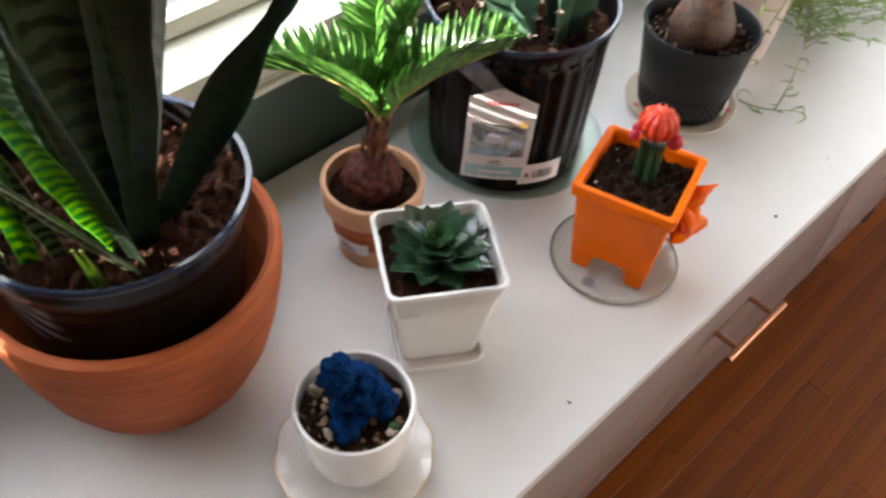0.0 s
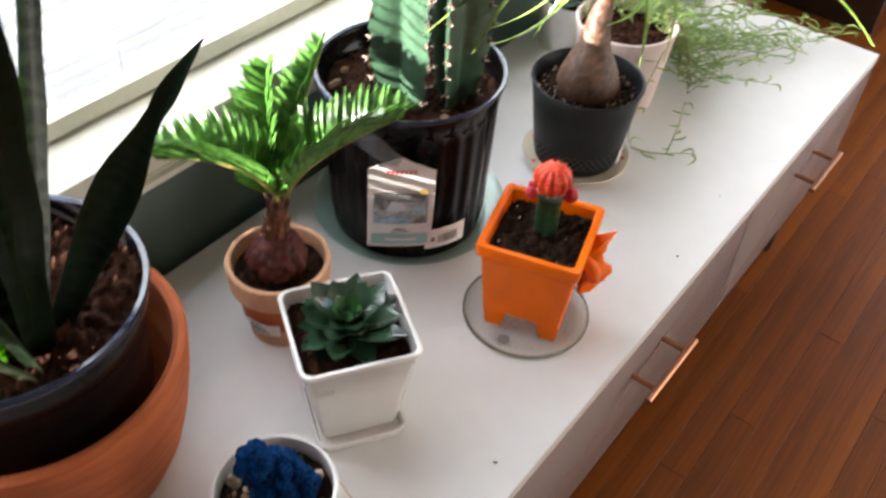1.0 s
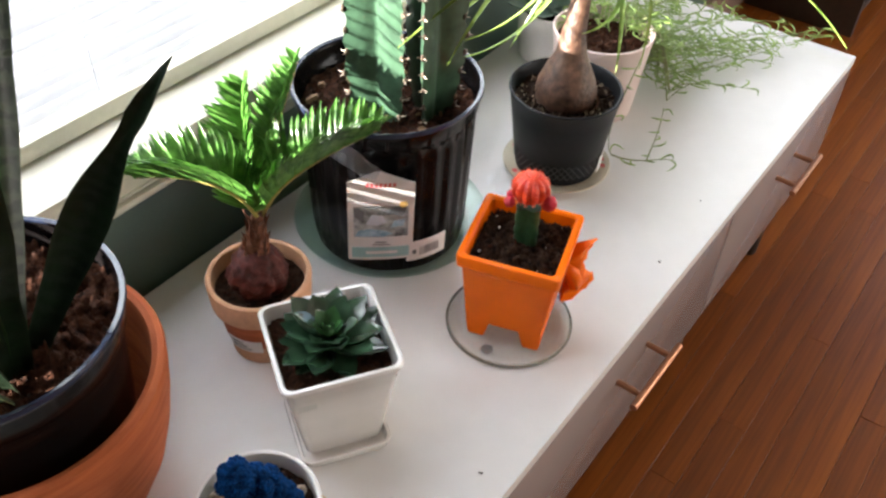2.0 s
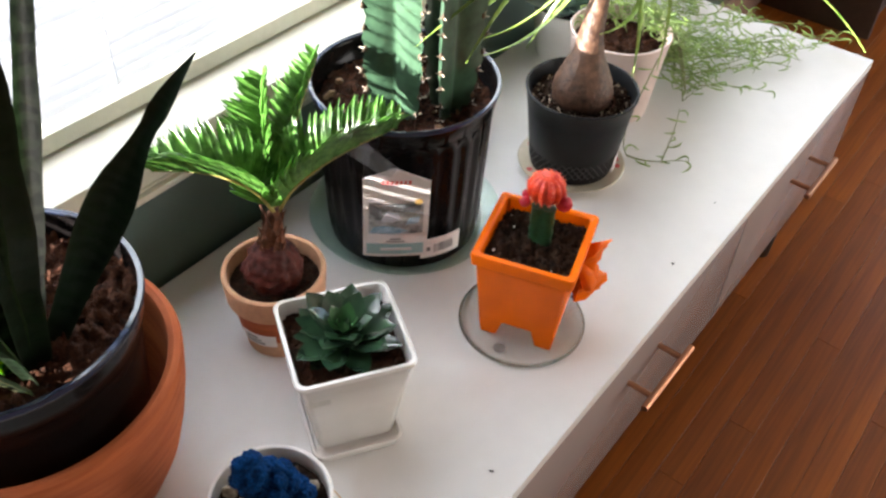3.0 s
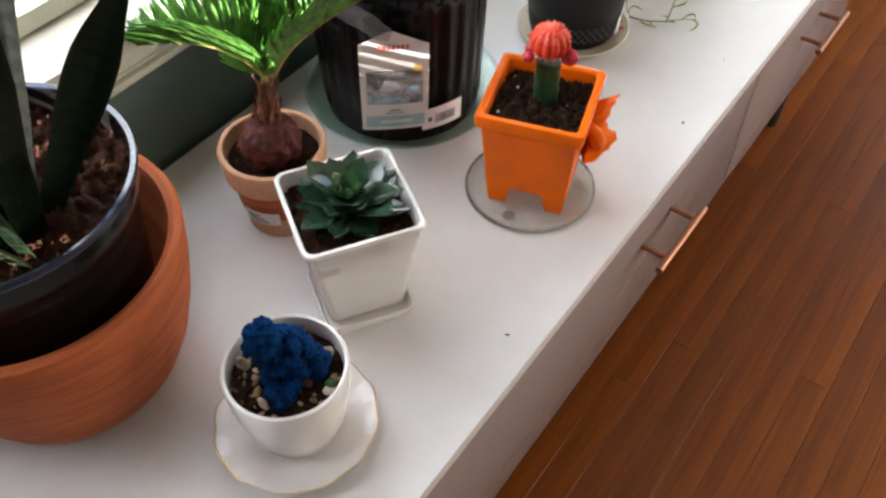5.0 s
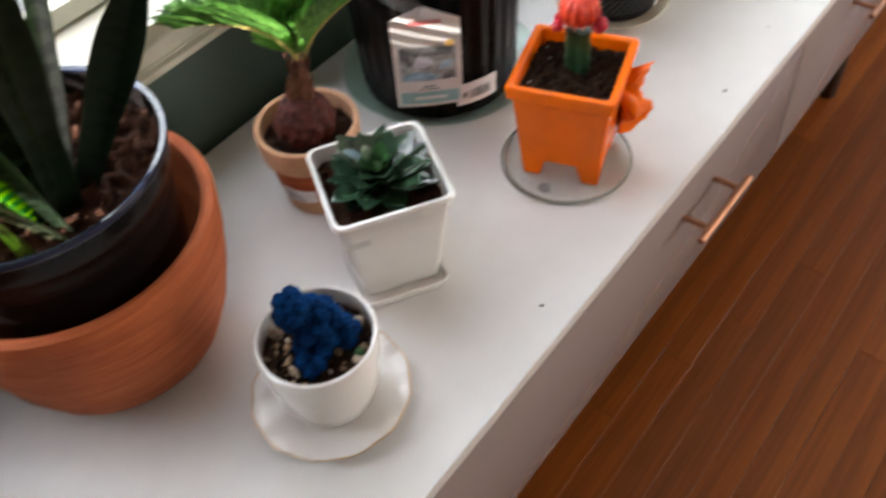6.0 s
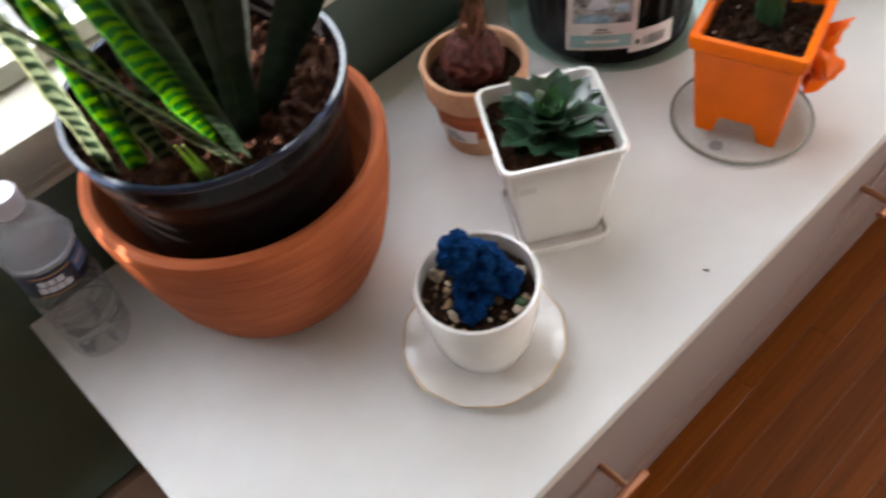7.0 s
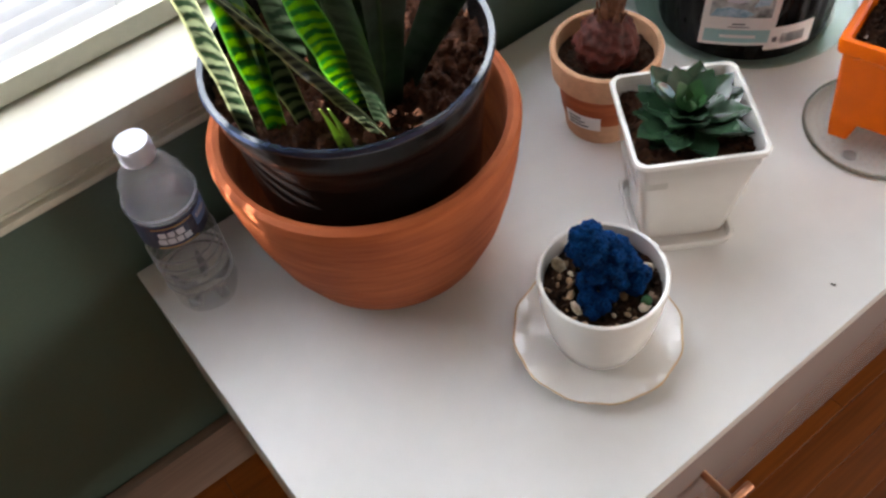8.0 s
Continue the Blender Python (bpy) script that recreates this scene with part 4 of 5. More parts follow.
def ribbed_ball(r, ribs, deep, squash=0.9, seg=96, rows=22):
    bm = bmesh.new()
    rings = []
    for j in range(rows):
        ph = math.pi * (j + 0.5) / rows
        rings.append([bm.verts.new((r * math.sin(ph) * (1 + deep * (abs(math.cos(ribs * a / 2)) - 0.6)) * math.cos(a), r * math.sin(ph) * (1 + deep * (abs(math.cos(ribs * a / 2)) - 0.6)) * math.sin(a), r * squash * math.cos(ph))) for a in (math.tau * i / seg for i in range(seg))])
    for p, q in zip(rings, rings[1:]):
        for i in range(seg):
            bm.faces.new((p[i], p[(i + 1) % seg], q[(i + 1) % seg], q[i]))
    bm.faces.new(rings[0]), bm.faces.new(rings[-1])
    return bm


bm = bmesh.new()
rows = []
for i in range(9):
    z = 0.102 + 0.0062 * i
    rows.append([bm.verts.new((r * math.cos(a) + 0.010, r * math.sin(a) - 0.002, z)) for a, r in ((math.tau * k / 36, 0.0085 + 0.0045 * abs(math.cos(1.5 * math.tau * k / 36)) ** 1.5 + 0.0007 * math.sin(i * 2.6)) for k in range(36))])
for p, q in zip(rows, rows[1:]):
    for i in range(36):
        bm.faces.new((p[i], p[(i + 1) % 36], q[(i + 1) % 36], q[i]))
bm.faces.new(rows[0]), bm.faces.new(rows[-1])
part("stock", bm, stock_green, graft, "three-sided dark green stock", 80)
ball = part("scion", ribbed_ball(0.0180, 12, 0.16), graft_red, graft, "ribbed scarlet cactus ball", 80)
ball.location = (0.010, -0.001, 0.1725)
bm = bmesh.new()
rnd = random.Random(8)
for k in range(12):
    a = math.tau * k / 12
    for j in range(9):
        ph = math.pi * (0.10 + 0.085 * j)
        d = Vector((math.sin(ph) * math.cos(a), math.sin(ph) * math.sin(a), 0.9 * math.cos(ph)))
        p = d * 0.0187
        for s in range(3):
            e = p + (d + Vector((rnd.uniform(-.7, .7), rnd.uniform(-.7, .7), rnd.uniform(-.5, .7)))).normalized() * 0.0022
            tube([p, e], [0.00045, 0.00012], 4, bm)
tagged(part("spines", bm, graft_spine, ball, "tiny pink spines"), kind="stuff")
for x, y, z, r in ((-0.004, 0.0150, 0.161, 0.0058), (0.010, -0.0205, 0.159, 0.0082), (0.016, -0.0150, 0.165, 0.005), (0.002, 0.0165, 0.1655, 0.004), (0.022, 0.012, 0.158, 0.006)):
    b = part("offset", lumpy([(0, 0, 0, r)], 0.003, x * 500, 2), graft_pink, graft, "crimson baby offset", 180)
    b.location = (x, y, z)

# the big black nursery pot with the euphorbia, on a glass plate
plate = thing("glass_plate", "large round glass plate under the black nursery pot", "plate", (0.686, 0.329, 0))
part("disc", lathe([(0.095, 0.0), (0.113, 0.001), (0.117, 0.006), (0.1155, 0.0075), (0.111, 0.005), (0.004, 0.005)], 90), glass("green_glass", (0.80, 0.88, 0.85, 1), 0.03, 0.1, 60), plate)
euph = thing("euphorbia", "tall ribbed euphorbia with thorns in fluted black nursery pot", "plant", (0.669, 0.3175, 0.0056))
prof = [(0.084, 0.0), (0.087, 0.002), (0.0880, 0.012), (0.0895, 0.014), (0.0930, 0.100), (0.0955, 0.160), (0.0962, 0.176), (0.0985, 0.178), (0.0995, 0.192), (0.1010, 0.196)]
bm = bmesh.new()
seg = 168
full = wall_pot(prof, 0.003, inner_z=0.05)
rings = []
for i, (r, z) in enumerate(full):
    k = 0.0022 if 3 <= i <= 5 else (0.0006 if i in (2, 6) else 0)
    rings.append([bm.verts.new(((r - k * (0.5 + 0.5 * max(-1, min(1, 3 * math.cos(28 * a))))) * math.cos(a), (r - k * (0.5 + 0.5 * max(-1, min(1, 3 * math.cos(28 * a))))) * math.sin(a), z)) for a in (math.tau * q / seg for q in range(seg))])
for p, q in zip(rings, rings[1:]):
    for i in range(seg):
        bm.faces.new((p[i], p[(i + 1) % seg], q[(i + 1) % seg], q[i]))
bm.faces.new(rings[0]), bm.faces.new(rings[-1])
part("pot", bm, black_plastic, euph, "fluted black plastic nursery pot", 50)
part("rim", lathe([(0.0985, 0.1945), (0.1020, 0.1945), (0.1028, 0.1975), (0.1018, 0.200), (0.0985, 0.199)], 96, ring=True), rim_sheen, euph, "black rolled rim coloured with a blue sheen")
part("soil", soil("round", 0.0955, 0.171, 0.006, 36, 17), earth_brown, euph)
tagged(part("bark_mulch", crumbs(46, 0.090, 0.174, 0.009, 61), bark, euph, "tan bark chips"), kind="stuff")
tagged(part("loose_soil", crumbs(700, 0.092, 0.1735, 0.004, 62), earth, euph, "", 180), kind="stuff")


STEM_A, STEM_B = (-0.022, -0.008), (0.013, -0.047)


def winged_stem(base, top, radius, wings, turn, seed):
    """A euphorbia column: thin ribs about a core, with wavy edges, and thorns in pairs along each rib."""
    rnd = random.Random(seed)
    base, top = Vector(base), Vector(top)
    n, seg = 40, wings * 10
    bm, spikes = bmesh.new(), bmesh.new()
    edges = [bmesh.new() for _ in range(wings)]
    rows = []
    for i in range(n + 1):
        t = i / n
        c = base.lerp(top, t)
        grow = radius * (0.72 + 0.28 * min(1, t * 6)) * (1 + 0.06 * math.sin(t * 9 + seed)) * (1 - 0.8 * max(0, (t - 0.9) / 0.1) ** 2)
        row = []
        for k in range(seg):
            a = math.tau * k / seg
            th = a % (math.tau / wings) - math.pi / wings
            f = abs(math.cos(wings * a / 2)) ** 1.5
            wave = 1 + 0.07 * math.sin(i * 2.1 + seed) * f
            r = grow * math.cos(math.pi / wings) / math.cos(th) * (1 - 0.46 * math.cos(wings * th / 2) ** 1.5) * wave
            row.append(bm.verts.new(c + Vector((r * math.cos(a + turn), r * math.sin(a + turn), 0))))
        rows.append(row)
        for w in range(wings):
            a = math.tau * w / wings + turn
            d = Vector((math.cos(a), math.sin(a), 0))
            p = c + d * grow * (1 + 0.07 * math.sin(i * 2.1 + seed)) * 0.995
            if i % 2 == 0 and t < 0.97:
                bmesh.ops.create_icosphere(edges[w], subdivisions=1, radius=0.0026, matrix=Matrix.Translation(p) @ Matrix.Diagonal((1, 1, 1.7, 1)))
                for s in (-1, 1):
                    e = p + (d * 0.8 + d.cross(Vector((0, 0, 1))) * s * 0.7 + Vector((0, 0, rnd.uniform(-0.1, 0.4)))).normalized() * 0.0075
                    tube([p, e], [0.0009, 0.0002], 4, spikes)
    for p, q in zip(rows, rows[1:]):
        for i in range(seg):
            bm.faces.new((p[i], p[(i + 1) % seg], q[(i + 1) % seg], q[i]))
    bm.faces.new(rows[0]), bm.faces.new(rows[-1])
    stem = part("stem", bm, cactus_green, euph, "ribbed green stem", 60)
    for edge in edges:
        part("rib_edge", edge, cactus_rib, stem, "corky rib edge")
    tagged(part("thorns", spikes, thorn, stem, "pale paired thorns"), kind="stuff")


winged_stem((STEM_A[0], STEM_A[1], 0.155), (STEM_A[0] + 0.012, STEM_A[1] + 0.012, 0.62), 0.034, 3, radians(25), 1)
winged_stem((STEM_B[0], STEM_B[1], 0.155), (STEM_B[0] + 0.010, STEM_B[1] + 0.006, 0.56), 0.034, 3, radians(84), 5)

# the care tag, a flat card hanging against the pot
FACE = Vector((math.cos(radians(-137)), math.sin(radians(-137)), 0))
ALONG = Vector((-FACE.y, FACE.x, 0))
UPWARD = (Vector((0, 0, 1)) + FACE * 0.07 + ALONG * 0.02).normalized()
ACROSS = (ALONG - UPWARD * ALONG.dot(UPWARD)).normalized()
OUT = UPWARD.cross(ACROSS) if UPWARD.cross(ACROSS).dot(FACE) > 0 else ACROSS.cross(UPWARD)
FOOT = FACE * 0.0955 + ALONG * -0.0155 + Vector((0, 0, 0.029))


def on_card(outline, lift=0.0, thick=0.0004):
    """A thin flat patch on the card; the outline is in metres across and up from the middle of its foot."""
    bm = bmesh.new()
    low = [bm.verts.new(FOOT + ACROSS * u + UPWARD * v + OUT * (lift + 0.010 * (u / 0.035) ** 2 * -0.25)) for u, v in outline]
    high = [bm.verts.new(v.co + OUT * thick) for v in low]
    bm.faces.new(low), bm.faces.new(high)
    for i in range(len(low)):
        j = (i + 1) % len(low)
        bm.faces.new((low[i], low[j], high[j], high[i]))
    return bm


def strip(u0, u1, v0, v1, n=8):
    return [(u0 + (u1 - u0) * i / n, v0) for i in range(n + 1)] + [(u1 - (u1 - u0) * i / n, v1) for i in range(n + 1)]


def gable(u, low, peak):
    return low + peak * (1 - abs(u + 0.003) / 0.038)


edge = [(-0.035 + 0.07 * i / 12, 0.0) for i in range(13)] + [(0.035 - 0.07 * i / 12, gable(0.035 - 0.07 * i / 12, 0.111, 0.020)) for i in range(13)]
tag = part("care_tag", on_card(edge, 0.0, 0.0006), card, euph, "glossy white printed care tag")
part("garden_picture", on_card(strip(-0.029, 0.029, 0.036, 0.080), 0.0008), print_scene, tag)
part("pond_picture", on_card([(-0.028, 0.037), (-0.014, 0.0375), (0.004, 0.037), (0.013, 0.041), (0.004, 0.046), (-0.012, 0.049), (-0.024, 0.046)], 0.0014), print_pool, tag)
part("pale_rock", on_card([(-0.016, 0.056), (-0.004, 0.054), (0.006, 0.058), (0.002, 0.068), (-0.010, 0.070)], 0.0014), label_silver, tag)
part("pale_rock", on_card([(0.010, 0.050), (0.024, 0.052), (0.026, 0.062), (0.014, 0.060)], 0.0014), print_pool, tag)
part("dark_leaves", on_card([(-0.028, 0.066), (-0.020, 0.060), (-0.017, 0.074), (-0.024, 0.079), (-0.0285, 0.078)], 0.0014), print_grey, tag)
part("dark_leaves", on_card([(0.006, 0.070), (0.024, 0.068), (0.027, 0.078), (0.012, 0.079)], 0.0014), print_grey, tag)
part("teal_band", on_card(strip(-0.031, 0.031, 0.004, 0.020), 0.0008), print_teal, tag)
part("white_bar", on_card(strip(-0.016, 0.018, 0.0105, 0.0140), 0.0014), card, tag)
part("grey_bar", on_card(strip(-0.006, 0.006, 0.027, 0.0285), 0.0010), print_grey, tag)
part("grey_bar", on_card(strip(-0.010, 0.010, 0.0235, 0.0245), 0.0010), print_grey, tag)
part("yellow_disc", on_card([(0.0235 + 0.0045 * math.cos(a), 0.083 + 0.0045 * math.sin(a)) for a in (math.tau * i / 16 for i in range(16))], 0.0014), print_yellow, tag)
for k in range(7):
    u = -0.016 + 0.0046 * k
    part("red_bar", on_card([(u, 0.1085), (u + 0.0030, 0.1085), (u + 0.0034, 0.1135), (u + 0.0004, 0.1135)], 0.0010), print_red, tag)
hook = FOOT + ACROSS * -0.003 + UPWARD * 0.126 + OUT * 0.002
ring = [Vector((0.1045 * math.cos(radians(q)), 0.1045 * math.sin(radians(q)), z)) for q, z in ((-158, 0.166), (-176, 0.176))]
part("hanging_strip", tube([hook, hook.lerp(ring[0], 0.5) + FACE * 0.004, ring[0], ring[1]], [0.006, 0.009, 0.010, 0.009], 10, None, 0.10), glass("clear_strip", (0.93, 0.94, 0.95, 1), 0.08, 0.4, 60, 0.9, 0.12), tag, "clear plastic hanging strip")
A1 = -124.0
price = part("price_tag", wrap(A1 - 5, A1 + 24, 0.022, 0.050, 0.0945, 0.0006, r1=0.0955), card, euph, "white printed price sticker")
rnd = random.Random(2)
a = A1 + 4
while a < A1 + 18:
    w = rnd.choice((0.4, 0.7, 1.1))
    part("grey_bar", wrap(a, a + w, 0.029, 0.041, 0.0956, 0.0003, seg=2), print_grey, price)
    a += w + rnd.choice((0.5, 0.8))
part("grey_bar", wrap(A1 - 1, A1 + 1.6, 0.032, 0.038, 0.0956, 0.0003, seg=2), print_grey, price)

# the ponytail palm in its dark pot
dish = thing("cream_dish", "cream glazed dish with small red flowers under dark pot", "saucer", (0.898, 0.223, 0))
part("dish", lathe([(0.045, 0.0), (0.052, 0.001), (0.067, 0.007), (0.0700, 0.0095), (0.0690, 0.0105), (0.064, 0.0085), (0.050, 0.0045), (0.004, 0.0045)], 72), cream_glaze, dish)
for a in (150, 168, -62, -48, 20, 95):
    b = part("painted_flower", lathe([(0.0005, 0.0), (0.0035, 0.0001), (0.0038, 0.0004), (0.0005, 0.0005)], 12, ridges=5, depth=0.0008), print_red, dish)
    b.location = (0.0608 * math.cos(radians(a)), 0.0608 * math.sin(radians(a)), 0.0080)
pony = thing("ponytail_palm", "ponytail palm with swollen trunk in charcoal plastic pot", "plant", (0.899, 0.224, 0.0048))
prof = [(0.050, 0.0), (0.053, 0.002), (0.0548, 0.012), (0.0570, 0.034), (0.0585, 0.036), (0.0655, 0.090), (0.0690, 0.112), (0.0705, 0.114)]
part("pot", lathe(wall_pot(prof, 0.004, inner_z=0.02), 80), charcoal, pony, "matt charcoal plastic pot")
bm = bmesh.new()
for k in range(40):
    for s in (-1, 1):
        pts = []
        for i in range(5):
            t = i / 4
            a = math.tau * k / 40 + s * (t - 0.5) * 0.30
            r = 0.0550 + 0.0022 * t
            pts.append((r * math.cos(a), r * math.sin(a), 0.012 + 0.021 * t))
        tube(pts, 0.0008, 4, bm)
part("lattice_band", bm, charcoal_worn, pony, "embossed lattice band")
part("sticker", wrap(-88, -62, 0.008, 0.034, 0.0575, 0.0004, r1=0.0592), card, pony, "small white sticker")
part("soil", soil("round", 0.064, 0.096, 0.004, 30, 23), earth, pony)
tagged(part("grit", crumbs(260, 0.061, 0.0975, 0.0035, 71), pale_grit, pony), kind="stuff")
tagged(part("loose_soil", crumbs(260, 0.062, 0.098, 0.0055, 72), earth, pony), kind="stuff")
bm = bmesh.new()
spine = [(0.0, 0.0, 0.088, 0.026), (0.0, 0.0, 0.098, 0.036), (0.0, 0.0, 0.112, 0.0385), (0.001, 0.001, 0.126, 0.035), (0.004, 0.003, 0.142, 0.027), (0.009, 0.005, 0.158, 0.0195), (0.016, 0.008, 0.178, 0.0150),
         (0.024, 0.010, 0.200, 0.0125), (0.033, 0.012, 0.226, 0.0112), (0.043, 0.013, 0.260, 0.0105), (0.052, 0.013, 0.300, 0.0115), (0.056, 0.013, 0.318, 0.009)]
rows = []
for x, y, z, r in spine:
    row = []
    for k in range(28):
        a = math.tau * k / 28
        p = Vector((x + r * math.cos(a), y + r * math.sin(a), z))
        row.append(bm.verts.new(p + Vector((math.cos(a), math.sin(a), 0)) * noise.noise(p * 70) * 0.0022))
    rows.append(row)
for p, q in zip(rows, rows[1:]):
    for i in range(28):
        bm.faces.new((p[i], p[(i + 1) % 28], q[(i + 1) % 28], q[i]))
bm.faces.new(rows[0]), bm.faces.new(rows[-1])
part("trunk", bm, trunk_bark, pony, "swollen brown trunk", 80)
part("root", tube(curve_points((0.012, -0.034, 0.112), (0.020, -0.040, 0.100), (0.002, -0.042, 0.100), 8), 0.0012, 6), husk, pony)
CROWN = Vector((0.056, 0.020, 0.312))
rnd = random.Random(12)


def strap(mid, tip, wide=0.0088):
    a = CROWN + (Vector(tip) - CROWN).normalized() * 0.006
    n = 16
    ws = [wide * (1 - (i / (n - 1)) ** 2.6 * 0.93) for i in range(n)]
    d = Vector(tip) - CROWN
    part("leaf", blade(curve_points(a, mid, tip, n), ws, (d.x * 0.5, d.y * 0.5, 0.4), 0.5, 0.0008, None, rnd.uniform(-0.7, 0.7)), pony_leaf, pony, sharp=80)


TIP_A, TIP_B, TIP_C = (-0.271, 0.046, 0.273), (-0.225, 0.045, 0.262), (-0.225, 0.020, 0.243)
# the leaves that hang lowest: the middle of the bend and the tip
for mid, tip in (((-0.120, -0.010, 0.360), TIP_A), ((-0.090, 0.000, 0.330), TIP_B), ((-0.110, 0.020, 0.340), TIP_C),
                 ((-0.075, -0.010, 0.210), (-0.150, 0.062, 0.200)), ((-0.020, 0.035, 0.190), (-0.110, 0.095, 0.190)), ((0.030, -0.080, 0.225), (-0.050, -0.035, 0.222)),
                 ((0.000, -0.060, 0.300), (-0.045, -0.080, 0.185)), ((0.020, -0.090, 0.330), (-0.010, -0.092, 0.180)), ((0.110, -0.170, 0.320), (0.110, -0.275, 0.222)),
                 ((0.080, 0.100, 0.270), (-0.020, 0.130, 0.200)), ((-0.02, 0.02, 0.26), (-0.045, 0.060, 0.165)), ((0.10, 0.10, 0.30), (0.07, 0.16, 0.16)), ((-0.04, 0.08, 0.34), (-0.10, 0.15, 0.24))):
    strap(mid, tip)
for _ in range(24):
    head, out = rnd.uniform(0, math.tau), rnd.uniform(0.14, 0.28)
    d = Vector((math.cos(head), math.sin(head), 0))
    strap(CROWN + d * out * 0.55 + Vector((0, 0, rnd.uniform(0.10, 0.20))), CROWN + d * out + Vector((0, 0, rnd.uniform(0.0, 0.10))))


# the blush pot with trailing stems, and the pale pot behind it
def trailing(bm_stem, bm_leaf, pts, rnd, gap, size):
    """A thin stem with little curved leaves in loose tufts along it."""
    tube(pts, [0.0011 * (1 - 0.6 * i / (len(pts) - 1)) for i in range(len(pts))], 4, bm_stem)
    dist = 0.0
    for p, q in zip(pts, pts[1:]):
        seg = (q - p).length
        dist += seg
        while dist > gap:
            dist -= gap
            c = p.lerp(q, rnd.random())
            a = rnd.uniform(0, math.tau)
            d = Vector((math.cos(a), math.sin(a), rnd.uniform(-0.15, 0.7))).normalized()
            s = size * rnd.uniform(0.6, 1.25)
            b = d.cross(Vector((0, 0, 1))).normalized() * s * rnd.choice((-0.75, 0.75)) + Vector((0, 0, 0.25 * s))
            tip = c + d * s + Vector((0, 0, -0.1 * s))
            tip.z, mid = max(tip.z, 0.0012), c + d * s * 0.55 + b
            mid.z = max(mid.z, 0.0012)
            tube(curve_points(c, mid, tip, 5), [0.0006, 0.0011, 0.0013, 0.0011, 0.0003], 4, bm_leaf)


trail = thing("trailing_succulent", "trailing thin-leaved succulent spilling over table from blush pot", "plant", (1.056, 0.259, 0))
prof = [(0.052, 0.0), (0.0555, 0.002), (0.0585, 0.030), (0.0660, 0.100), (0.0695, 0.119)]
part("pot", lathe(wall_pot(prof, 0.0045, inner_z=0.02), 72), blush, trail, "matt blush pink ceramic pot")
part("soil", soil("round", 0.0640, 0.102, 0.004, 28, 29), earth_brown, trail)
tagged(part("loose_soil", crumbs(260, 0.060, 0.104, 0.0050, 81), earth_brown, trail, "", 180), kind="stuff")
rnd = random.Random(31)
bs, bl = bmesh.new(), bmesh.new()
for k in range(46):
    a = radians(rnd.uniform(-60, 60))
    out = rnd.uniform(0.08, 0.37)
    start = Vector((0.052 * math.cos(a), 0.052 * math.sin(a), 0.106))
    edge = Vector((0.070 * math.cos(a), 0.070 * math.sin(a), 0.130))
    land = Vector((0.105 * math.cos(a), 0.105 * math.sin(a), rnd.uniform(0.012, 0.05)))
    aim = math.atan2(-0.05, 0.3) + rnd.uniform(-0.75, 0.55)
    end = land + Vector((math.cos(aim), math.sin(aim), 0)) * out
    end.x, end.y = min(end.x, 0.368), min(max(end.y, -0.215), 0.16)
    end.z = rnd.uniform(0.003, 0.03)
    pts = curve_points(start, edge + Vector((0, 0, 0.035)), land, 7)[:-1] + curve_points(land, (land + end) / 2 + Vector((rnd.uniform(-.05, .05), rnd.uniform(-.05, .05), rnd.uniform(0, .05))), end, 10)
    pts = [Vector((p.x, p.y, max(p.z, 0.003))) for p in pts]
    trailing(bs, bl, pts, rnd, 0.0150, 0.025)
for run in (((0.02, -0.055, 0.108), (-0.05, -0.085, 0.120), (-0.100, -0.060, 0.030), (-0.097, -0.085, 0.005)), ((-0.097, -0.085, 0.005), (-0.094, -0.125, 0.004), (-0.075, -0.135, 0.012), (-0.053, -0.156, 0.004)), ((-0.080, -0.128, 0.004), (-0.045, -0.120, 0.010), (-0.008, -0.112, 0.006), (0.036, -0.094, 0.014))):
    trailing(bs, bl, cubic(*run, 12), rnd, 0.017, 0.020)
for k in range(6):
    a, r = rnd.uniform(0, math.tau), 0.055 * math.sqrt(rnd.random())
    base = Vector((r * math.cos(a), r * math.sin(a), 0.105))
    trailing(bs, bl, curve_points(base, base + Vector((0, 0, 0.03)), base + Vector((rnd.uniform(-.03, .05), rnd.uniform(-.03, .03), rnd.uniform(0.02, 0.06))), 6), rnd, 0.007, 0.014)
tagged(part("stem_tangle", bs, trail_stem, trail), kind="stuff")
tagged(part("foliage", bl, trail_leaf, trail, "small curved green leaves", 80), kind="stuff")

pale = thing("echeveria", "grey-green rosette succulent in a round white pot", "plant", (1.135, 0.383, 0))
prof = [(0.042, 0.0), (0.045, 0.002), (0.052, 0.060), (0.0545, 0.080)]
part("pot", lathe(wall_pot(prof, 0.0045, inner_z=0.02), 64), white_glaze, pale, "round white glazed pot")
part("soil", soil("round", 0.050, 0.068, 0.003, 24, 33), earth, pale)
make_rosette(pale, (0, 0, 0.072), [(5, 0.026, 0.018, 0.005, 60, 0.020), (7, 0.042, 0.026, 0.006, 38, 0.016), (8, 0.058, 0.032, 0.007, 20, 0.012), (9, 0.068, 0.034, 0.007, 6, 0.006)], [grey_leaf], 6)

# specks on the table top
for x, y, r in ((0.452, 0.030, 0.0021), (0.815, 0.029, 0.0021), (0.951, 0.040, 0.0014)):
    bm = crumbs(3, r * 0.6, 0.0003, r * 1.1, int(x * 1000))
    s = tagged(part("soil_crumb", bm, speck), "dark crumb of soil on the white table top", "crumb")
    s.location = (x, y, 0)

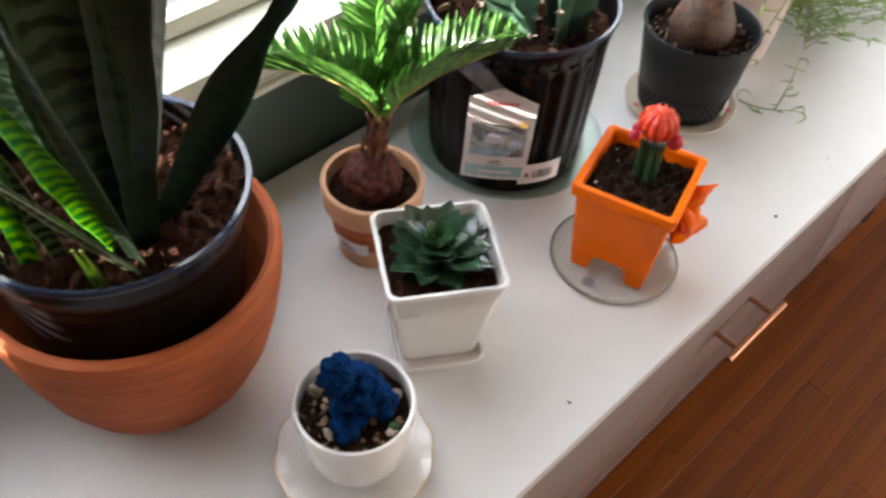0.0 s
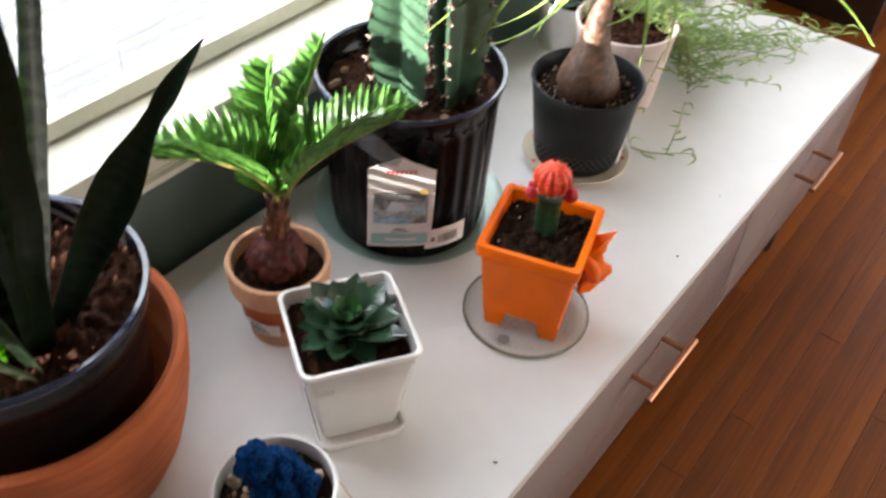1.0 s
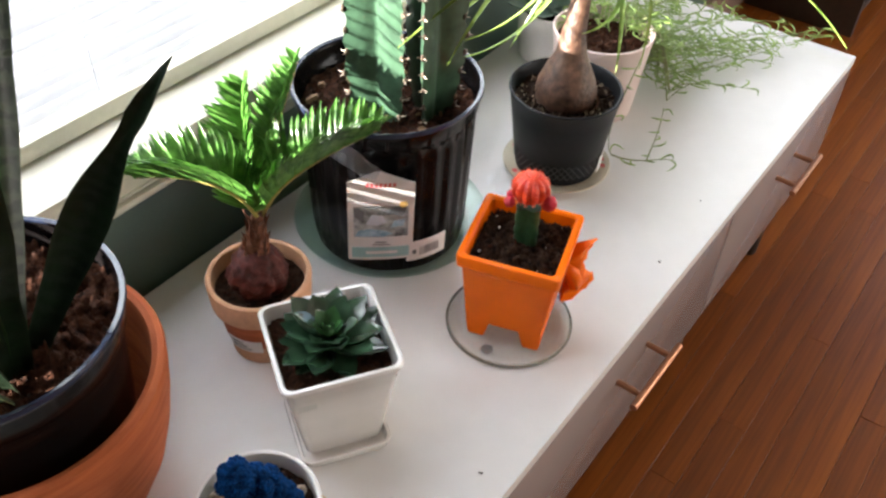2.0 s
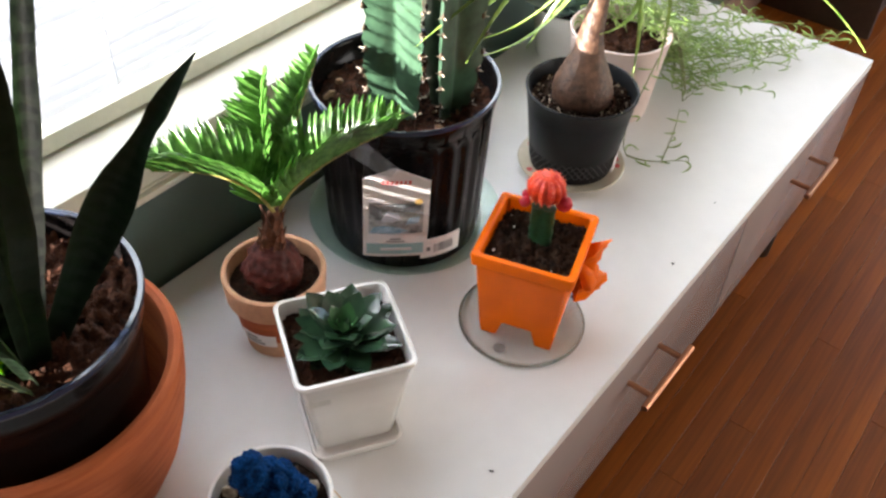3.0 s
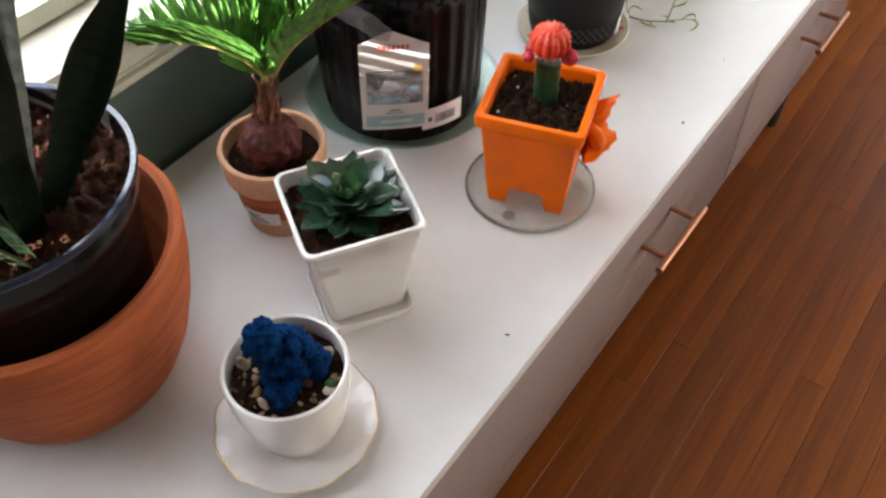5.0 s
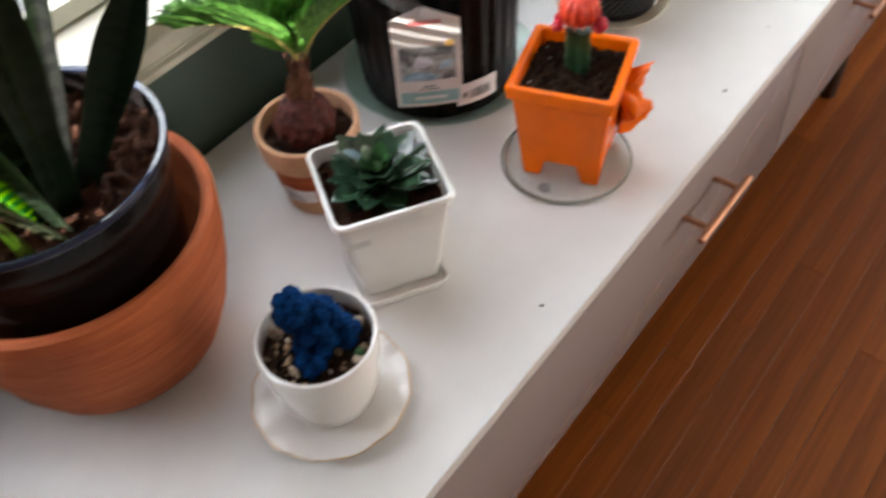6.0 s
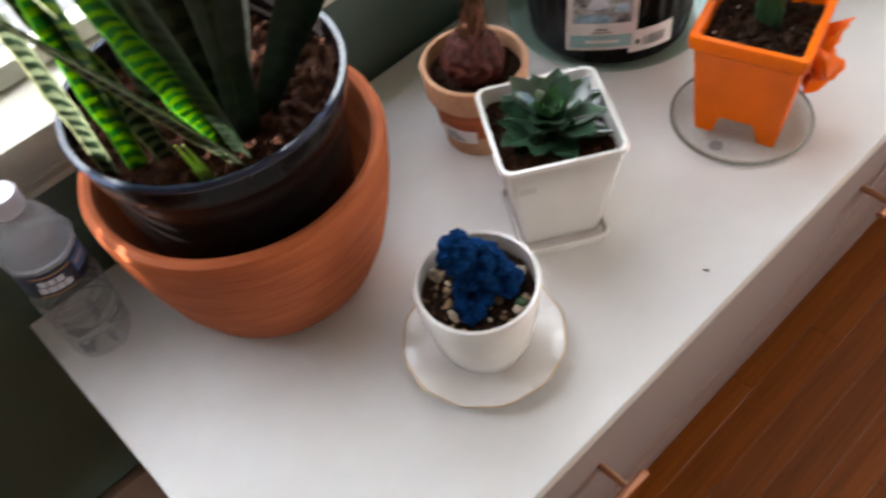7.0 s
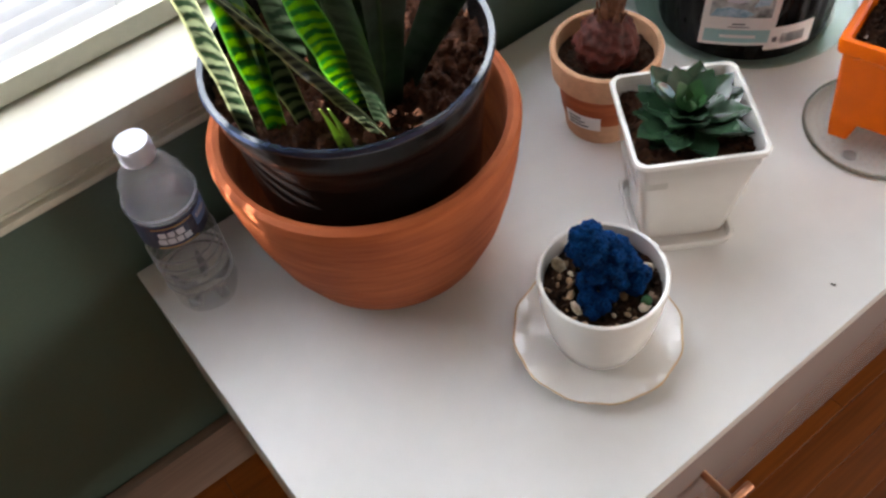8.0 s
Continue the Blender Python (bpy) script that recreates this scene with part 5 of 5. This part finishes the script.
# dark bookcase and casing at the far end of the room
case = thing("dark_bookcase", "dark brown wooden bookcase standing against the far wall", "bookcase", (2.32, 0.0, FLOOR))
part("side_panel", box(0, 0.02, 0.16, WALL - 0.02, 0, 1.5, 0.002), dark_wood, case)
part("side_panel", box(0.62, 0.64, 0.16, WALL - 0.02, 0, 1.5, 0.002), dark_wood, case)
part("back_panel", box(0.0205, 0.6195, WALL - 0.03, WALL - 0.02, 0, 1.49, 0), dark_wood, case)
for k in range(5):
    part("shelf", box(0.0205, 0.6195, 0.165, WALL - 0.0305, 0.05 + 0.35 * k, 0.07 + 0.35 * k, 0.001), dark_wood, case)

# ---- the strip floor, board by board ----
floor = structure("floor", box(X0, X1, Y1, WALL + THICK, FLOOR - 0.06, FLOOR - 0.0125, 0), dark_wood, "polished orange-brown oak strip floor", "floor")
STRIP = 0.0435
board_meshes = {}


def board_mesh(length):
    if length not in board_meshes:
        bm = bmesh.new()
        w, e = STRIP / 2 - 0.00025, 0.0003
        low = [bm.verts.new((x, y, -0.0124)) for x, y in ((0.0003, -w), (length - 0.0003, -w), (length - 0.0003, w), (0.0003, w))]
        mid = [bm.verts.new((x, y, -e)) for x, y in ((0.0003, -w), (length - 0.0003, -w), (length - 0.0003, w), (0.0003, w))]
        top = [bm.verts.new((x, y, 0)) for x, y in ((0.0003 + e, -w + e), (length - 0.0003 - e, -w + e), (length - 0.0003 - e, w - e), (0.0003 + e, w - e))]
        for p, q in ((low, mid), (mid, top)):
            for i in range(4):
                bm.faces.new((p[i], p[(i + 1) % 4], q[(i + 1) % 4], q[i]))
        bm.faces.new(top)
        board_meshes[length] = link_mesh("board", bm, oak, 20)
    return board_meshes[length]


rnd = random.Random(77)
rest = []
first = {1: 0.997, 2: 1.252, 0: 1.745, -1: 1.642}
for k in range(-12, 73):
    y = -0.0715 + STRIP * 0.5 - STRIP * k
    if y > WALL + 0.02 or y < Y1:
        continue
    near = -3 <= k <= 14
    x = first[k] - 0.9 * 4 if k in first else X0 - rnd.random()
    while x < X1:
        length = 0.9 if k in first and x < first[k] - 0.01 else rnd.choice((0.65, 0.8, 1.0, 1.3))
        if near and -0.7 < x and x + length < X1:
            b = new("board", board_mesh(length))
            b.parent = floor
            b.location = (x, y, FLOOR - rnd.uniform(0, 0.0003))
        elif x + length > X0:
            rest.append((max(x, X0), min(x + length, X1), y))
        x += length
verts, faces = [], []
for xa, xb, y in rest:
    i = len(verts)
    w = STRIP / 2 - 0.0004
    verts += [(xa + 0.0004, y - w, FLOOR), (xb - 0.0004, y - w, FLOOR), (xb - 0.0004, y + w, FLOOR), (xa + 0.0004, y + w, FLOOR)]
    verts += [(vx, vy, FLOOR - 0.012) for vx, vy, _ in verts[i:i + 4]]
    faces += [(i, i + 1, i + 2, i + 3)] + [(i + a, i + 4 + a, i + 4 + (a + 1) % 4, i + (a + 1) % 4) for a in range(4)]
me = bpy.data.meshes.new("far_boards")
me.from_pydata(verts, [], faces)
me.materials.append(oak)
ob = new("far_boards", me)
ob.parent = floor
tagged(ob, kind="stuff")
